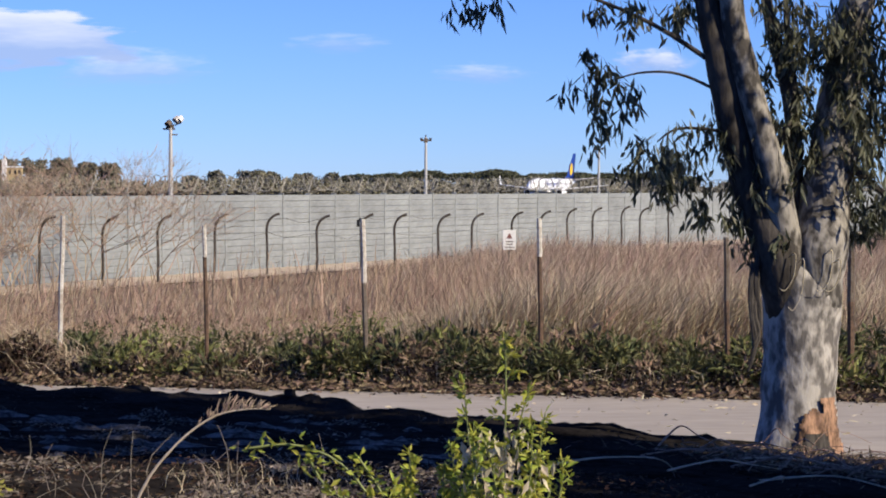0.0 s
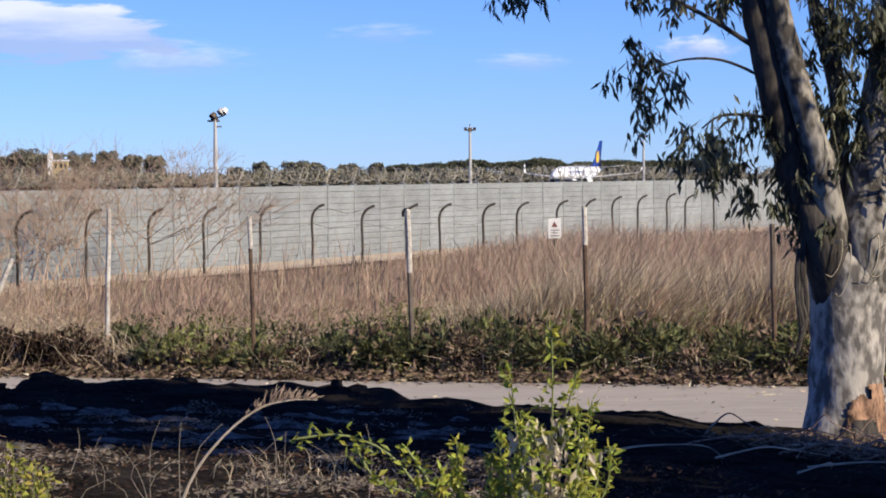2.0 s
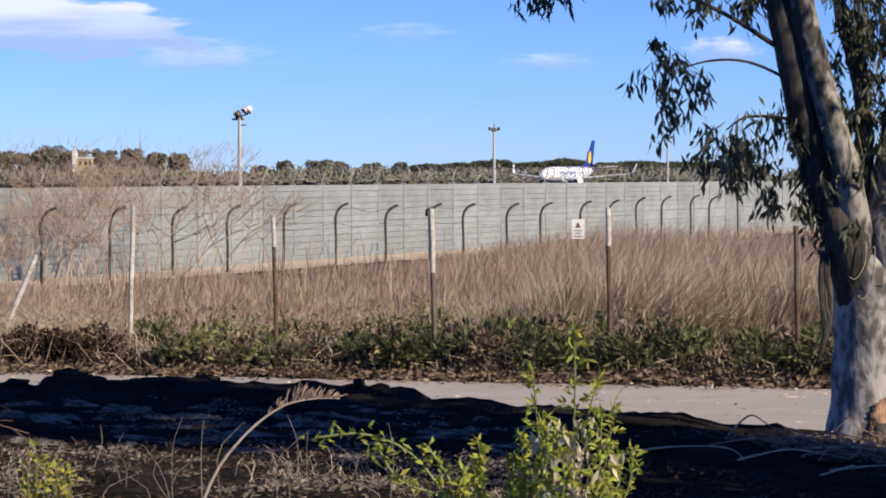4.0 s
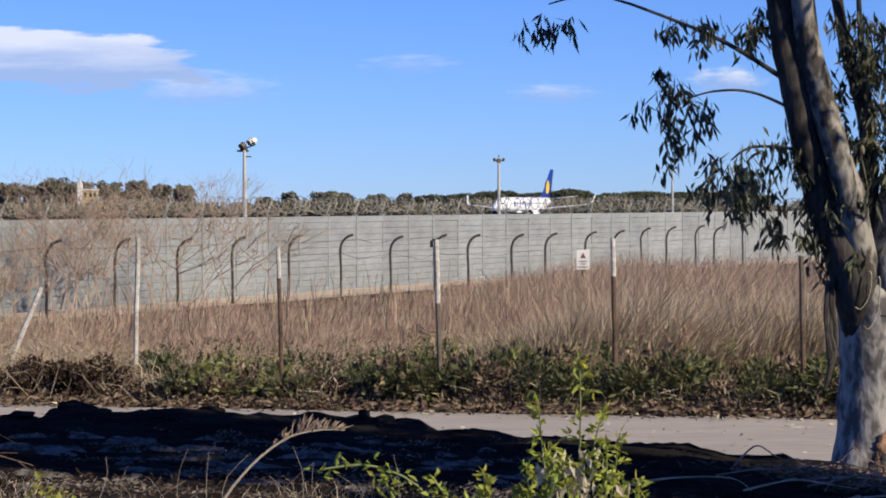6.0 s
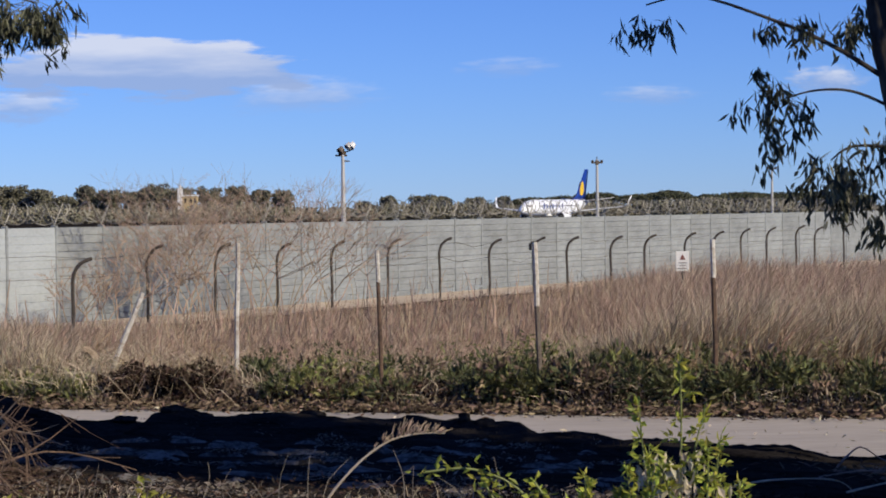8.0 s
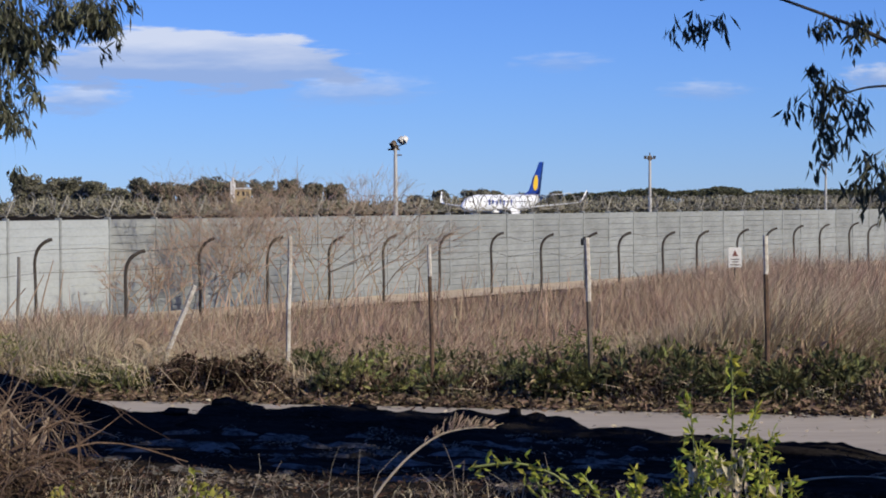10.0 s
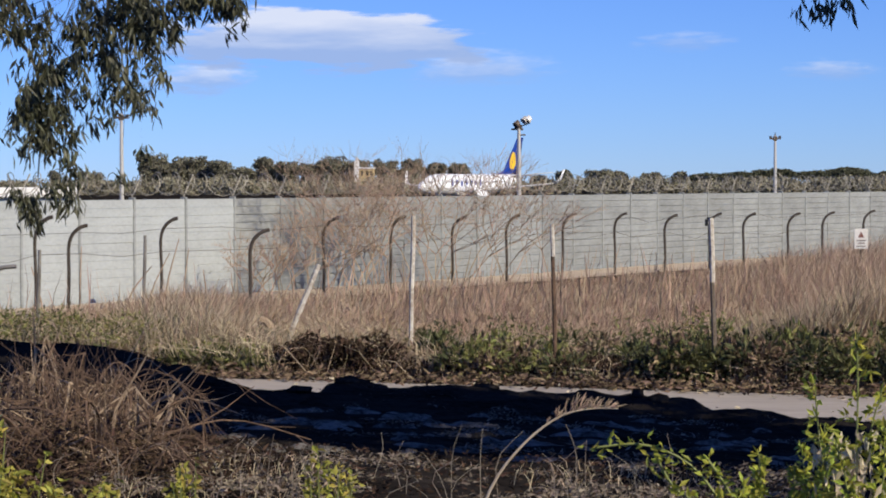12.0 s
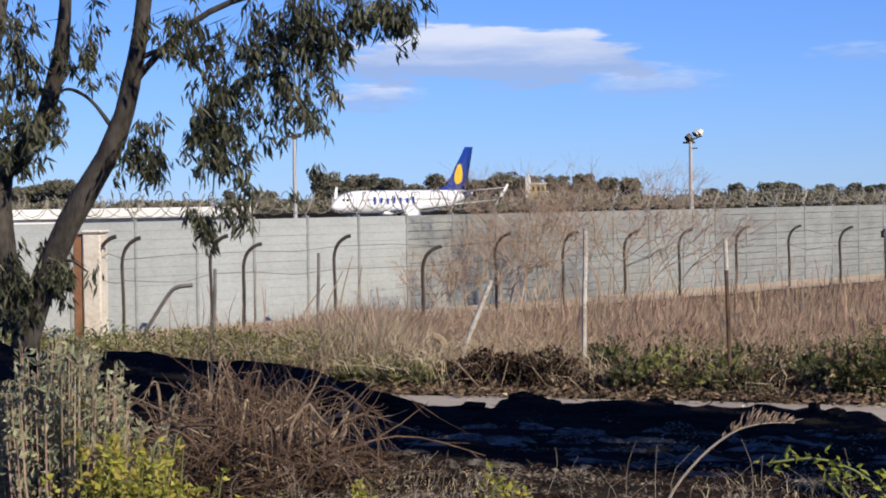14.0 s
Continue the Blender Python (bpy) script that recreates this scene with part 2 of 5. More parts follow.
def kites(P, D, L, W, fold=0.0):
    """Lance-shaped leaves at P along D, one island each."""
    n = len(P)
    D = unit(D)
    S = unit(np.cross(D, rng.normal(size=(n, 3))))
    N = np.cross(D, S)
    L, W = np.broadcast_to(L, n)[:, None], np.broadcast_to(W, n)[:, None]
    a = P
    m = P + D * L * 0.45
    v = np.stack([a, m + S * W / 2 + N * W * fold, P + D * L, m - S * W / 2 + N * W * fold], 1).reshape(-1, 3)
    f = np.arange(n * 4).reshape(-1, 4)
    return v, f


def blades(P, D, L, W, droop=0.25):
    """Grass blades: two bent segments that taper to a point."""
    n = len(P)
    D = unit(D)
    out = unit(rng.normal(size=(n, 3)) * np.array([1, 1, 0.1]))
    S = unit(np.cross(D, out))
    L, W = np.broadcast_to(L, n)[:, None], np.broadcast_to(W, n)[:, None]
    m = P + D * L * 0.55
    tip = P + D * L + out * L * droop - np.array([0, 0, 1]) * L * droop * 0.4
    v = np.stack([P - S * W / 2, P + S * W / 2, m + S * W * 0.4, m - S * W * 0.4, tip], 1).reshape(-1, 3)
    i = np.arange(n)[:, None] * 5
    quads = (i + np.array([[0, 1, 2, 3]])).tolist()
    tris = (i + np.array([[3, 2, 4]])).tolist()
    return v, quads + tris


def stuff_mesh(name, v, f, material, parent=None, label=""):
    me = bpy.data.meshes.new(name)
    me.from_pydata(v.tolist(), [], f if isinstance(f, list) else f.tolist())
    return as_object(name, me, material, parent, label)


def smooth01(x):
    x = np.clip(x, 0, 1)
    return x * x * (3 - 2 * x)


# ---- ground ----
CREST_X = [-20, -8.2, -4.9, -3.05, -2.44, -0.4, 1.2, 2.5, 4.0, 5.05, 6.0, 10, 20]
CREST_Y = [25.5, 26.0, 26.5, 26.0, 25.5, 24.5, 24.0, 23.0, 21.5, 20.5, 19.5, 16, 9]
RISE_X = [-20, -8.2, -6.6, -4.9, -3.8, -3.05, -2.62, -2.44, -0.4, 1.2, 2.5, 4.0, 5.05, 6.0, 10]
RISE_Z = [0.95, 0.91, 0.83, 0.60, 0.30, 0.18, 0.19, 0.41, 0.36, 0.28, 0.285, 0.25, 0.17, 0.10, 0.06]


def ground_z(x, y):
    """Height of the ground: a bank before the road, the flat field, the lower airfield."""
    x, y = np.asarray(x, float), np.asarray(y, float)
    cy, cz = np.interp(x, CREST_X, CREST_Y), np.interp(x, RISE_X, RISE_Z)
    s = cy - y
    near = cz + (1.05 - cz) * smooth01(s / 17) * 1.0
    far = cz * (1 - smooth01(-s / 0.8))
    z = np.where(s > 0, near, far)
    z = z - 0.65 * smooth01((y - 110) / 40)
    return z


def rough_z(x, y):
    """The ground with its lumps."""
    z = float(ground_z(x, y))
    cy = float(np.interp(x, CREST_X, CREST_Y))
    if y < cy + 0.7:
        k = 0.05 + 0.06 * max(0, 1 - abs(y - cy) / 1.2)
        z += k * noise.noise((x * 1.3, y * 1.3, 0)) + 0.35 * k * noise.noise((x * 5, y * 5, 3))
        z += 0.07 * max(0, 1 - abs(y - cy) / 0.7) * noise.noise((x * 3.1, 7.7, 0))
    elif y > 30.5 - 0.3 * x and y < 100:
        z += 0.05 * noise.noise((x * 0.8, y * 0.8, 5))
    return z


def ground_sheet():
    xs = np.concatenate([[-4000, -1500, -500, -200, -80, -40, -20], np.arange(-14, 12.01, 0.13), [16, 24, 50, 100, 250, 700, 1800, 4000]])
    ys = np.concatenate([[-4000, -1000, -200, -50, -15, -5, 0, 4], np.arange(7, 31, 0.16), np.arange(31, 62, 0.8), [66, 72, 80, 90, 100, 110, 118, 126, 134, 142, 150, 300, 600, 1200, 2500, 4500]])
    v = [(x, y, rough_z(x, y)) for y in ys for x in xs]
    nx = len(xs)
    f = [(j * nx + i, j * nx + i + 1, (j + 1) * nx + i + 1, (j + 1) * nx + i) for j in range(len(ys) - 1) for i in range(nx - 1)]
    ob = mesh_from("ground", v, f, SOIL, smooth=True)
    tagged(ob, "bare soil with dry litter, coloured dark for shade, sloping to the road", "ground", kind="structure")


ground_sheet()


def road_far(x):
    return 28.75 - 0.30 * x


def strip(name, a, b, z, material, label, category, n=120):
    """A sheet between two edges, a and b, each a function of x."""
    xs = np.linspace(-30, 40, n)
    v, f = [], []
    for x in xs:
        e = 0.12 * noise.noise((x * 1.7, 1.3, 0)) + 0.05 * noise.noise((x * 6, 4.3, 0))
        v += [(x, a(x) - e, z), (x, (a(x) + b(x)) / 2, z + 0.02), (x, b(x) + e, z)]
    for i in range(n - 1):
        k = i * 3
        f += [(k, k + 3, k + 4, k + 1), (k + 1, k + 4, k + 5, k + 2)]
    return tagged(mesh_from(name, v, f, material, smooth=True), label, category, kind="structure")


strip("road", lambda x: float(np.interp(x, CREST_X, CREST_Y)) + 0.1, road_far, 0.012, ASPHALT, "pale worn asphalt road beside the fence", "road")

# the wall's line on the plan
WALL = [(-24.0, 25.0), (-11.5, 46.0), (5.2, 75.0), (18.0, 95.0), (60.0, 160.0)]


def wall_at(d):
    """A place d metres along the wall, and its direction."""
    for (x0, y0), (x1, y1) in zip(WALL, WALL[1:]):
        n = math.hypot(x1 - x0, y1 - y0)
        if d <= n or (x1, y1) == WALL[-1]:
            return x0 + (x1 - x0) * d / n, y0 + (y1 - y0) * d / n, math.atan2(y1 - y0, x1 - x0)
        d -= n


def wall_x(y):
    return np.interp(y, [p[1] for p in WALL], [p[0] for p in WALL])


def dirt_track():
    v, f = [], []
    for i in range(90):
        x, y, a = wall_at(8 + i * 1.2)
        nx, ny = math.sin(a), -math.cos(a)
        w = 3.0 + 0.35 * noise.noise((i * 0.4, 0, 0))
        v += [(x + nx * 0.3, y + ny * 0.3, 0.06), (x + nx * w, y + ny * w, 0.06)]
        if i:
            f.append((2 * i - 2, 2 * i - 1, 2 * i + 1, 2 * i))
    tagged(mesh_from("track", v, f, TRACK), "sandy patrol track along the foot of the wall", "track", kind="structure")


dirt_track()


# ---- the airport wall ----
def perimeter_wall():
    wall = holder("wall_airport", 0, 0, 0, "grey precast concrete panel wall with razor wire above", "wall", kind="structure")
    meshes = []
    for variant in range(6):
        r2 = random.Random(variant)
        bm = bmesh.new()
        rows = 12
        box(bm, 0.03, 1.77, -0.02, 0.02, 0.0, 2.26)
        for k in range(rows):
            z0, dz = k * 2.28 / rows, 2.28 / rows
            t = 0.045 + (0.03 if variant < 3 else 0.014) * r2.random()
            box(bm, 0.03, 1.77, -t, t, z0 + (0.004 * r2.random() if variant < 3 else 0.001), z0 + dz - (0.002 + 0.006 * r2.random() if variant < 3 else 0.001), 0.008 if variant < 3 else 0.003)
        me = bpy.data.meshes.new("panel")
        bm.to_mesh(me)
        bm.free()
        me.materials.append(PANEL if variant < 3 else CONCRETE)
        meshes.append(me)
    bm = bmesh.new()
    box(bm, -0.035, 0.035, -0.085, 0.085, 0, 2.33, 0.012)
    post = bpy.data.meshes.new("wall_post")
    bm.to_mesh(post)
    bm.free()
    post.materials.append(PANEL)
    d, i = 0.0, 0
    while d < 150:
        x, y, a = wall_at(d)
        x1, y1, a1 = wall_at(d + 1.8)
        a = math.atan2(y1 - y, x1 - x)
        for name, me in (("panel", meshes[i * 7 % 3 + (3 if d < 31 else 0)]), ("wall_post", post)):
            ob = new(name, me)
            ob.parent = wall
            ob.matrix_basis = pose(x, y, 0.0, 0, 0, math.degrees(a))
        d += 1.8
        i += 1


perimeter_wall()


def razor_wire():
    """Crossing coils of razor wire along the top of the wall, on forked arms."""
    coil = holder("razor_wire", 0, 0, 0, "coiled razor wire on forked arms along the wall top", "razor wire")
    for turn, phase, lift in ((0.66, 0.0, 2.64), (0.78, 2.0, 2.60)):
        bm = bmesh.new()
        pts = []
        for i in range(int(125 / turn * 12)):
            d = 11.0 + i * turn / 12
            x, y, a = wall_at(d)
            t = 2 * math.pi * i / 12 + phase
            r = 0.23 + 0.14 * noise.noise((d * 1.3, phase, 0))
            ox = r * math.cos(t)
            along = 0.22 * noise.noise((d * 1.7, 3 + phase, 0))
            pts.append((x + math.sin(a) * ox + along * math.cos(a), y - math.cos(a) * ox + along * math.sin(a), lift + 0.03 * noise.noise((d * 0.4, 9, phase)) + r * math.sin(t)))
        tube(bm, pts, 0.0105, 3)
        part("coil", bm, RAZOR, coil)
    bm = bmesh.new()
    tube(bm, [(0, 0, 2.2), (0, 0.0, 2.34), (0, -0.34, 2.84)], 0.017, 5)
    tube(bm, [(0, 0, 2.34), (0, 0.34, 2.84)], 0.017, 5)
    arm = bpy.data.meshes.new("arm")
    bm.to_mesh(arm)
    bm.free()
    arm.materials.append(RAZOR)
    for i in range(69):
        x, y, a = wall_at(10.8 + i * 1.8)
        ob = new("arm", arm)
        ob.parent = coil
        ob.matrix_basis = pose(x, y, 0, 0, 0, math.degrees(a) + 90)


razor_wire()


# ---- fences ----
def straight_post(x, y, lean_x, lean_y, h, label, upper, lower, split=0.55, w=0.045, bracket=False):
    p = holder("fence_post", x, y, 0, label, "fence post", "posts of the near fence")
    top = Vector((lean_x, lean_y, h))
    bm = bmesh.new()
    tube(bm, [(0, 0, -0.1), top * split * 0.5 + Vector((0.008, 0, 0)), top * split], [w * 0.85, w * 0.92, w * 0.88], 7, 0.3)
    part("lower_post", bm, lower, p)
    bm = bmesh.new()
    tube(bm, [top * split, top * 0.8 + Vector((0.006, 0, 0)), top], [w * 0.98, w * 0.95, w * 0.92], 7, 0.2)
    part("upper_post", bm, upper, p)
    if bracket:
        bm = bmesh.new()
        box(bm, top.x - 0.075, top.x - 0.035, -0.02, 0.02, h - 0.1, h - 0.01, 0.006)
        box(bm, top.x - 0.05, top.x + 0.02, -0.015, 0.015, h - 0.03, h + 0.012, 0.004)
        part("bracket", bm, BLACK, p, "black insulator bracket")
    return p


straight_post(-1.96, 30.8, 0.06, 0.0, 2.17, "pale painted fence post, stained at the foot", PALE_PAINT, PALE_PAINT, w=0.036)
straight_post(0.03, 29.7, -0.04, 0, 2.07, "rusting steel fence post with a pale worn top", PALE_PAINT, DARK_POST, 0.8, 0.031)
straight_post(2.06, 28.9, -0.05, 0, 2.16, "weathered fence post with a black bracket on top", PALE_PAINT, RUSTY, 0.62, 0.037, True)
straight_post(4.22, 28.2, -0.03, 0, 2.18, "rust-streaked fence post with a pale top", PALE_PAINT, DARK_POST, 0.78, 0.036)
straight_post(6.46, 27.5, -0.03, 0, 1.96, "dark rusted steel fence post in weeds", RUSTY, DARK_POST, 0.6, 0.037)
straight_post(8.05, 27.6, 0.0, 0, 1.92, "rusted fence post behind the gum tree", RUSTY, DARK_POST, 0.6, 0.05)
straight_post(-4.03, 33.0, 0.60, 0.0, 1.43, "broken concrete post leaning out of the weeds", PALE_PAINT, PALE_PAINT, 0.5, 0.042)
straight_post(-6.95, 38.0, 0.05, 0.0, 1.75, "thin grey fence post in dry grass", WIRE, WIRE, 0.5, 0.03)
straight_post(-7.85, 34.0, 0.06, 0.0, 1.62, "thin grey fence post in dry grass", WIRE, WIRE, 0.5, 0.03)


def curved_post_mesh():
    bm = bmesh.new()
    pts = [(0, 0, -0.1), (0.015, 0, 0.6), (0, 0, 1.1), (0.0, 0, 1.35), (0.05, 0, 1.53), (0.15, 0, 1.65), (0.27, 0, 1.72), (0.36, 0, 1.74)]
    tube(bm, spline(pts, 16), 0.036, 6)
    return bm


# place, straight or bent, height
CURVED = [
    (-11.60, 40.91, 1, 2.04),
    (-11.27, 41.41, 1, 2.00),
    (-10.05, 43.46, 1, 1.99),
    (-9.59, 44.24, 0, 1.82),
    (-8.16, 46.75, 1, 1.91),
    (-5.87, 43.40, 0, 1.74),
    (-5.27, 51.76, 1, 1.84),
    (-3.92, 54.16, 0, 1.84),
    (-2.52, 56.54, 1, 1.78),
    (-1.21, 58.85, 1, 1.78),
    (0.24, 61.31, 0, 1.80),
    (1.74, 63.91, 1, 1.77),
    (3.08, 62.50, 1, 1.74),
    (4.48, 65.10, 1, 1.74),
    (5.46, 65.20, 1, 1.74),
    (6.74, 65.30, 1, 1.74),
    (8.03, 68.10, 0, 1.74),
    (9.69, 71.10, 1, 1.74),
    (11.08, 74.30, 1, 1.74),
    (13.16, 81.60, 1, 1.74),
    (14.67, 85.04, 0, 1.75),
    (16.29, 87.62, 1, 1.77),
    (16.72, 86.20, 0, 1.74),
    (19.04, 91.87, 1, 1.78),
]


def curved_fence():
    first = None
    for i, (x, y, straight, h) in enumerate(CURVED):
        label = "dark rusted steel post with a curved top" + ("" if straight else ", slightly bent")
        m = pose(x, y, 0, 0, (0 if straight else 1.5), 0 if straight else 8)
        if first is None:
            first = part("curved_fence_post", curved_post_mesh(), DARK_STEEL)
            first.matrix_basis = m
            tagged(first, label, "fence post", "posts of the inner fence")
            first.scale = (1, 1, h / 1.74)
        else:
            tagged(copy_thing(first, m), label).scale = (1, 1, h / 1.74)
    # strands still hanging between the posts
    bm = bmesh.new()
    line = [(x, y) for x, y, s, h in CURVED if s]
    for z in (1.25, 1.66):
        pts = []
        for (x0, y0), (x1, y1) in zip(line, line[1:]):
            for u in (0, 0.33, 0.66):
                sag = -0.12 * u * (1 - u) * 4 * (1.68 - z + 0.3) + 0.05 * rng.normal()
                pts.append((x0 + (x1 - x0) * u + 0.05, y0 + (y1 - y0) * u, z + sag))
        tube(bm, pts, 0.006, 3)
    tagged(part("fence_wire", bm, DARK_STEEL), "slack rusty wire strands between curved posts", "wire")


curved_fence()


def leaning_strut():
    bm = bmesh.new()
    tube(bm, spline([(-9.25, 34.0, 0.1), (-8.85, 34.0, 0.75), (-8.55, 34.0, 1.2), (-8.4, 34.0, 1.34), (-8.15, 34.0, 1.37)], 12), 0.035, 6)
    tagged(part("leaning_fence_post", bm, WIRE), "pale fence post with a bent top, leaning over", "fence post")
    bm = bmesh.new()
    tube(bm, spline([(-4.15, 33.0, 0.0), (-4.12, 33.0, 0.35), (-4.18, 33.0, 0.56), (-4.30, 33.0, 0.62)], 10), [0.09, 0.085, 0.08, 0.075, 0.07, 0.07, 0.065, 0.06, 0.06, 0.055], 7, 0.2)
    tagged(part("stump", bm, STICK), "bent dry stump among the weeds", "stump")


leaning_strut()


def warning_sign():
    s = holder("warning_sign", 7.03, 52.0, 0, "small white warning sign on a thin steel post", "sign")
    bm = bmesh.new()
    tube(bm, [(0, 0.03, 0), (0, 0.03, 1.54)], 0.02, 6)
    part("post", bm, DARK_STEEL, s)
    part("plate", box(bmesh.new(), -0.15, 0.15, -0.015, 0.0, 1.10, 1.56, 0.004), SIGNWHITE, s)
    bm = bmesh.new()
    bm.faces.new([bm.verts.new((x, -0.02, z)) for x, z in ((-0.07, 1.36), (0.07, 1.36), (0.0, 1.5))])
    part("symbol", bm, SIGNRED, s, "faded triangular warning symbol")
    for z, w in ((1.28, 0.10), (1.22, 0.08), (1.15, 0.11)):
        part("text_bar", box(bmesh.new(), -w, w, -0.022, -0.016, z, z + 0.018), DARK_STEEL, s)


warning_sign()


def gate_pillar():
    p = holder("gate_pillar", -11.75, 41.1, 0, "whitewashed masonry gate pillar, brown on one side", "pillar")
    part("shaft", box(bmesh.new(), -0.13, 0.22, -0.25, 0.25, 0, 2.1, 0.03), WHITEWASH, p)
    part("cap", box(bmesh.new(), -0.15, 0.26, -0.29, 0.29, 2.1, 2.17, 0.03), WHITEWASH, p)
    # brown strip added for the side of the pillar turned from the sun
    part("shaded_side", box(bmesh.new(), -0.32, -0.155, -0.2, 0.2, 0, 2.1, 0.01), PILLAR_SHADE, p, "brown strip as the pillar's shaded side")


gate_pillar()


# ---- light masts ----
def light_mast(x, y, top, big):
    m = holder("light_mast", x, y, -0.65, "tall grey steel light mast" + (" with a white floodlight head" if big else " with a small cross arm"), "light mast", "masts of the airfield")
    h = top + 0.65
    bm = bmesh.new()
    tube(bm, [(0, 0, 0), (0, 0, h * 0.6), (0, 0, h - 0.4)], [0.27, 0.22, 0.17], 8)
    part("pole", bm, MAST, m)
    bm = bmesh.new()
    if big:
        box(bm, -0.85, 0.5, -0.12, 0.12, h - 1.15, h - 0.95, 0.03)
        box(bm, -0.5, 0.35, -0.2, 0.2, h - 0.95, h - 0.55, 0.05)
        box(bm, 0.1, 0.75, -0.1, 0.1, h - 1.75, h - 1.6, 0.03)
        part("platform", bm, RUSTY, m)
        for k, (ox, oz, mm) in enumerate(((1.15, 0.15, SIGNWHITE), (0.75, 0.1, MAST), (-0.1, -0.35, RUSTY))):
            bm = bmesh.new()
            tube(bm, [(ox - 0.25, -0.3, h + oz - 0.3), (ox, -0.1, h + oz), (ox + 0.22, 0.1, h + oz - 0.12)], [0.42, 0.36, 0.12], 8)
            part("floodlight", bm, mm, m, "" if k == 2 else "white floodlight housing")
        bm = bmesh.new()
        tube(bm, [(0, 0, h - 0.8), (1.2, 0, h - 0.35)], 0.07, 6)
        part("bracket", bm, RUSTY, m)
    else:
        box(bm, -0.85, 0.85, -0.14, 0.14, h - 1.0, h - 0.75, 0.03)
        box(bm, -0.3, 0.3, -0.2, 0.2, h - 1.2, h - 0.55, 0.05)
        part("cross_arm", bm, RUSTY, m)
        for ox in (-0.7, 0.7):
            part("floodlight", box(bmesh.new(), ox - 0.2, ox + 0.2, -0.25, 0.15, h - 0.78, h - 0.5, 0.05), DARK_STEEL, m)
        bm = bmesh.new()
        tube(bm, [(0, 0, h - 0.6), (0, 0, h)], 0.08, 6)
        part("spike", bm, RUSTY, m)


light_mast(-3.72, 250, 9.7, True)
light_mast(33.3, 341, 10.2, False)
light_mast(75.3, 429, 10.4, False)
light_mast(-49.9, 260, 11.3, False)


# ---- distance ----
def leafy_volume(cx, cy, cz, rx, ry, rz, n, L, W):
    """Leaf clumps through a rounded volume, denser towards its outside."""
    d = unit(rng.normal(size=(n, 3)))
    r = rng.uniform(0.35, 1, n)[:, None] ** 0.5
    P = d * r * np.array([rx, ry, rz]) + np.array([cx, cy, cz])
    return kites(P, rng.normal(size=(n, 3)), rng.uniform(0.6, 1.3, n) * L, rng.uniform(0.7, 1.3, n) * W, 0.2)


def joined(chunks):
    V, Fs, k = [], [], 0
    for v, f in chunks:
        V.append(v)
        Fs.append(np.asarray(f) + k)
        k += len(v)
    return np.concatenate(V), np.concatenate(Fs)


def far_scrub():
    chunks = []
    for i in range(330):
        x = -330 + 560 * rng.random()
        y = 735 + 70 * rng.random()
        h = 3.9 + 1.6 * noise.noise((x * 0.03, 0, 0)) + 1.4 * rng.random()
        chunks.append(leafy_volume(x, y, -0.7 + h * 0.5, 4.5 + 2 * rng.random(), 3.5, h * 0.58, 330, 0.95, 0.75))
    v, f = joined(chunks)
    tagged(stuff_mesh("far_scrub", v, f, SCRUB), "band of olive scrub along the far airfield edge", "scrub", kind="stuff")


far_scrub()


def far_tree(x, y, h, w, flat, label):
    t = holder("far_tree", x, y, -0.65, label, "tree", "trees beyond the airfield")
    bm = bmesh.new()
    tube(bm, [(0, 0, 0), (0.2, 0, h * 0.45), (0, 0, h * 0.8)], [0.4, 0.32, 0.12], 6)
    part("trunk", bm, DARK_BARK, t)
    chunks = []
    w *= 1.3 if flat else 2.0
    for k in range(26 if flat else 40):
        a = rng.random() * 6.28
        r = w * 0.62 * math.sqrt(rng.random())
        if flat:
            chunks.append(leafy_volume(r * math.cos(a), r * math.sin(a), h * 0.78 - 0.12 * r, w * 0.30, w * 0.3, h * 0.15, 170, 0.85, 0.65))
        else:
            chunks.append(leafy_volume(r * math.cos(a) * 0.6, r * math.sin(a), h * (0.25 + 0.60 * rng.random()), w * rng.uniform(0.14, 0.24), w * 0.2, h * rng.uniform(0.07, 0.14), 120, 0.95, 0.7))
    v, f = joined(chunks)
    stuff_mesh("crown", v, f, FARWOOD if flat else FAROLIVE, t)


for x, h, w, flat in [(56, 7.5, 8, 1), (68, 8.2, 9, 1), (80, 9.4, 8, 1), (96, 8.6, 9, 1), (106, 9.8, 8, 1), (121, 8.2, 10, 1), (133, 9.0, 9, 1), (147, 8.6, 9, 1), (161, 8.8, 9, 1), (172, 8.0, 9, 1),
                      (-146, 15.5, 6, 0), (-138, 13.5, 6, 0), (-131, 14.2, 6, 0), (-121, 12.5, 6, 0), (-113, 10, 5, 0), (-105, 13.6, 4, 0), (-97, 12, 6, 0), (-88, 11, 5, 0), (-80, 13.5, 6, 0), (-70, 12.5, 6, 0),
                      (-61, 12.5, 5, 0), (-52, 12.8, 5, 0), (-43, 11, 5, 0), (-34, 10.5, 4, 0), (16, 8.0, 5, 0), (24, 7.8, 4, 0), (36, 7.0, 4, 0), (46, 7.2, 3, 0), (-170, 8, 5, 0), (-245, 14, 7, 0), (-254, 12, 6, 0), (-262, 11, 6, 0), (-182, 8, 2, 0), (4, 8, 3, 0), (-5, 6, 3, 0)]:
    far_tree(x, 815 + 10 * rng.random(), h + (-0.1 if flat else 0.6), w, flat, "dark umbrella pine beyond the airfield" if flat else "dark broadleaf tree beyond the airfield")


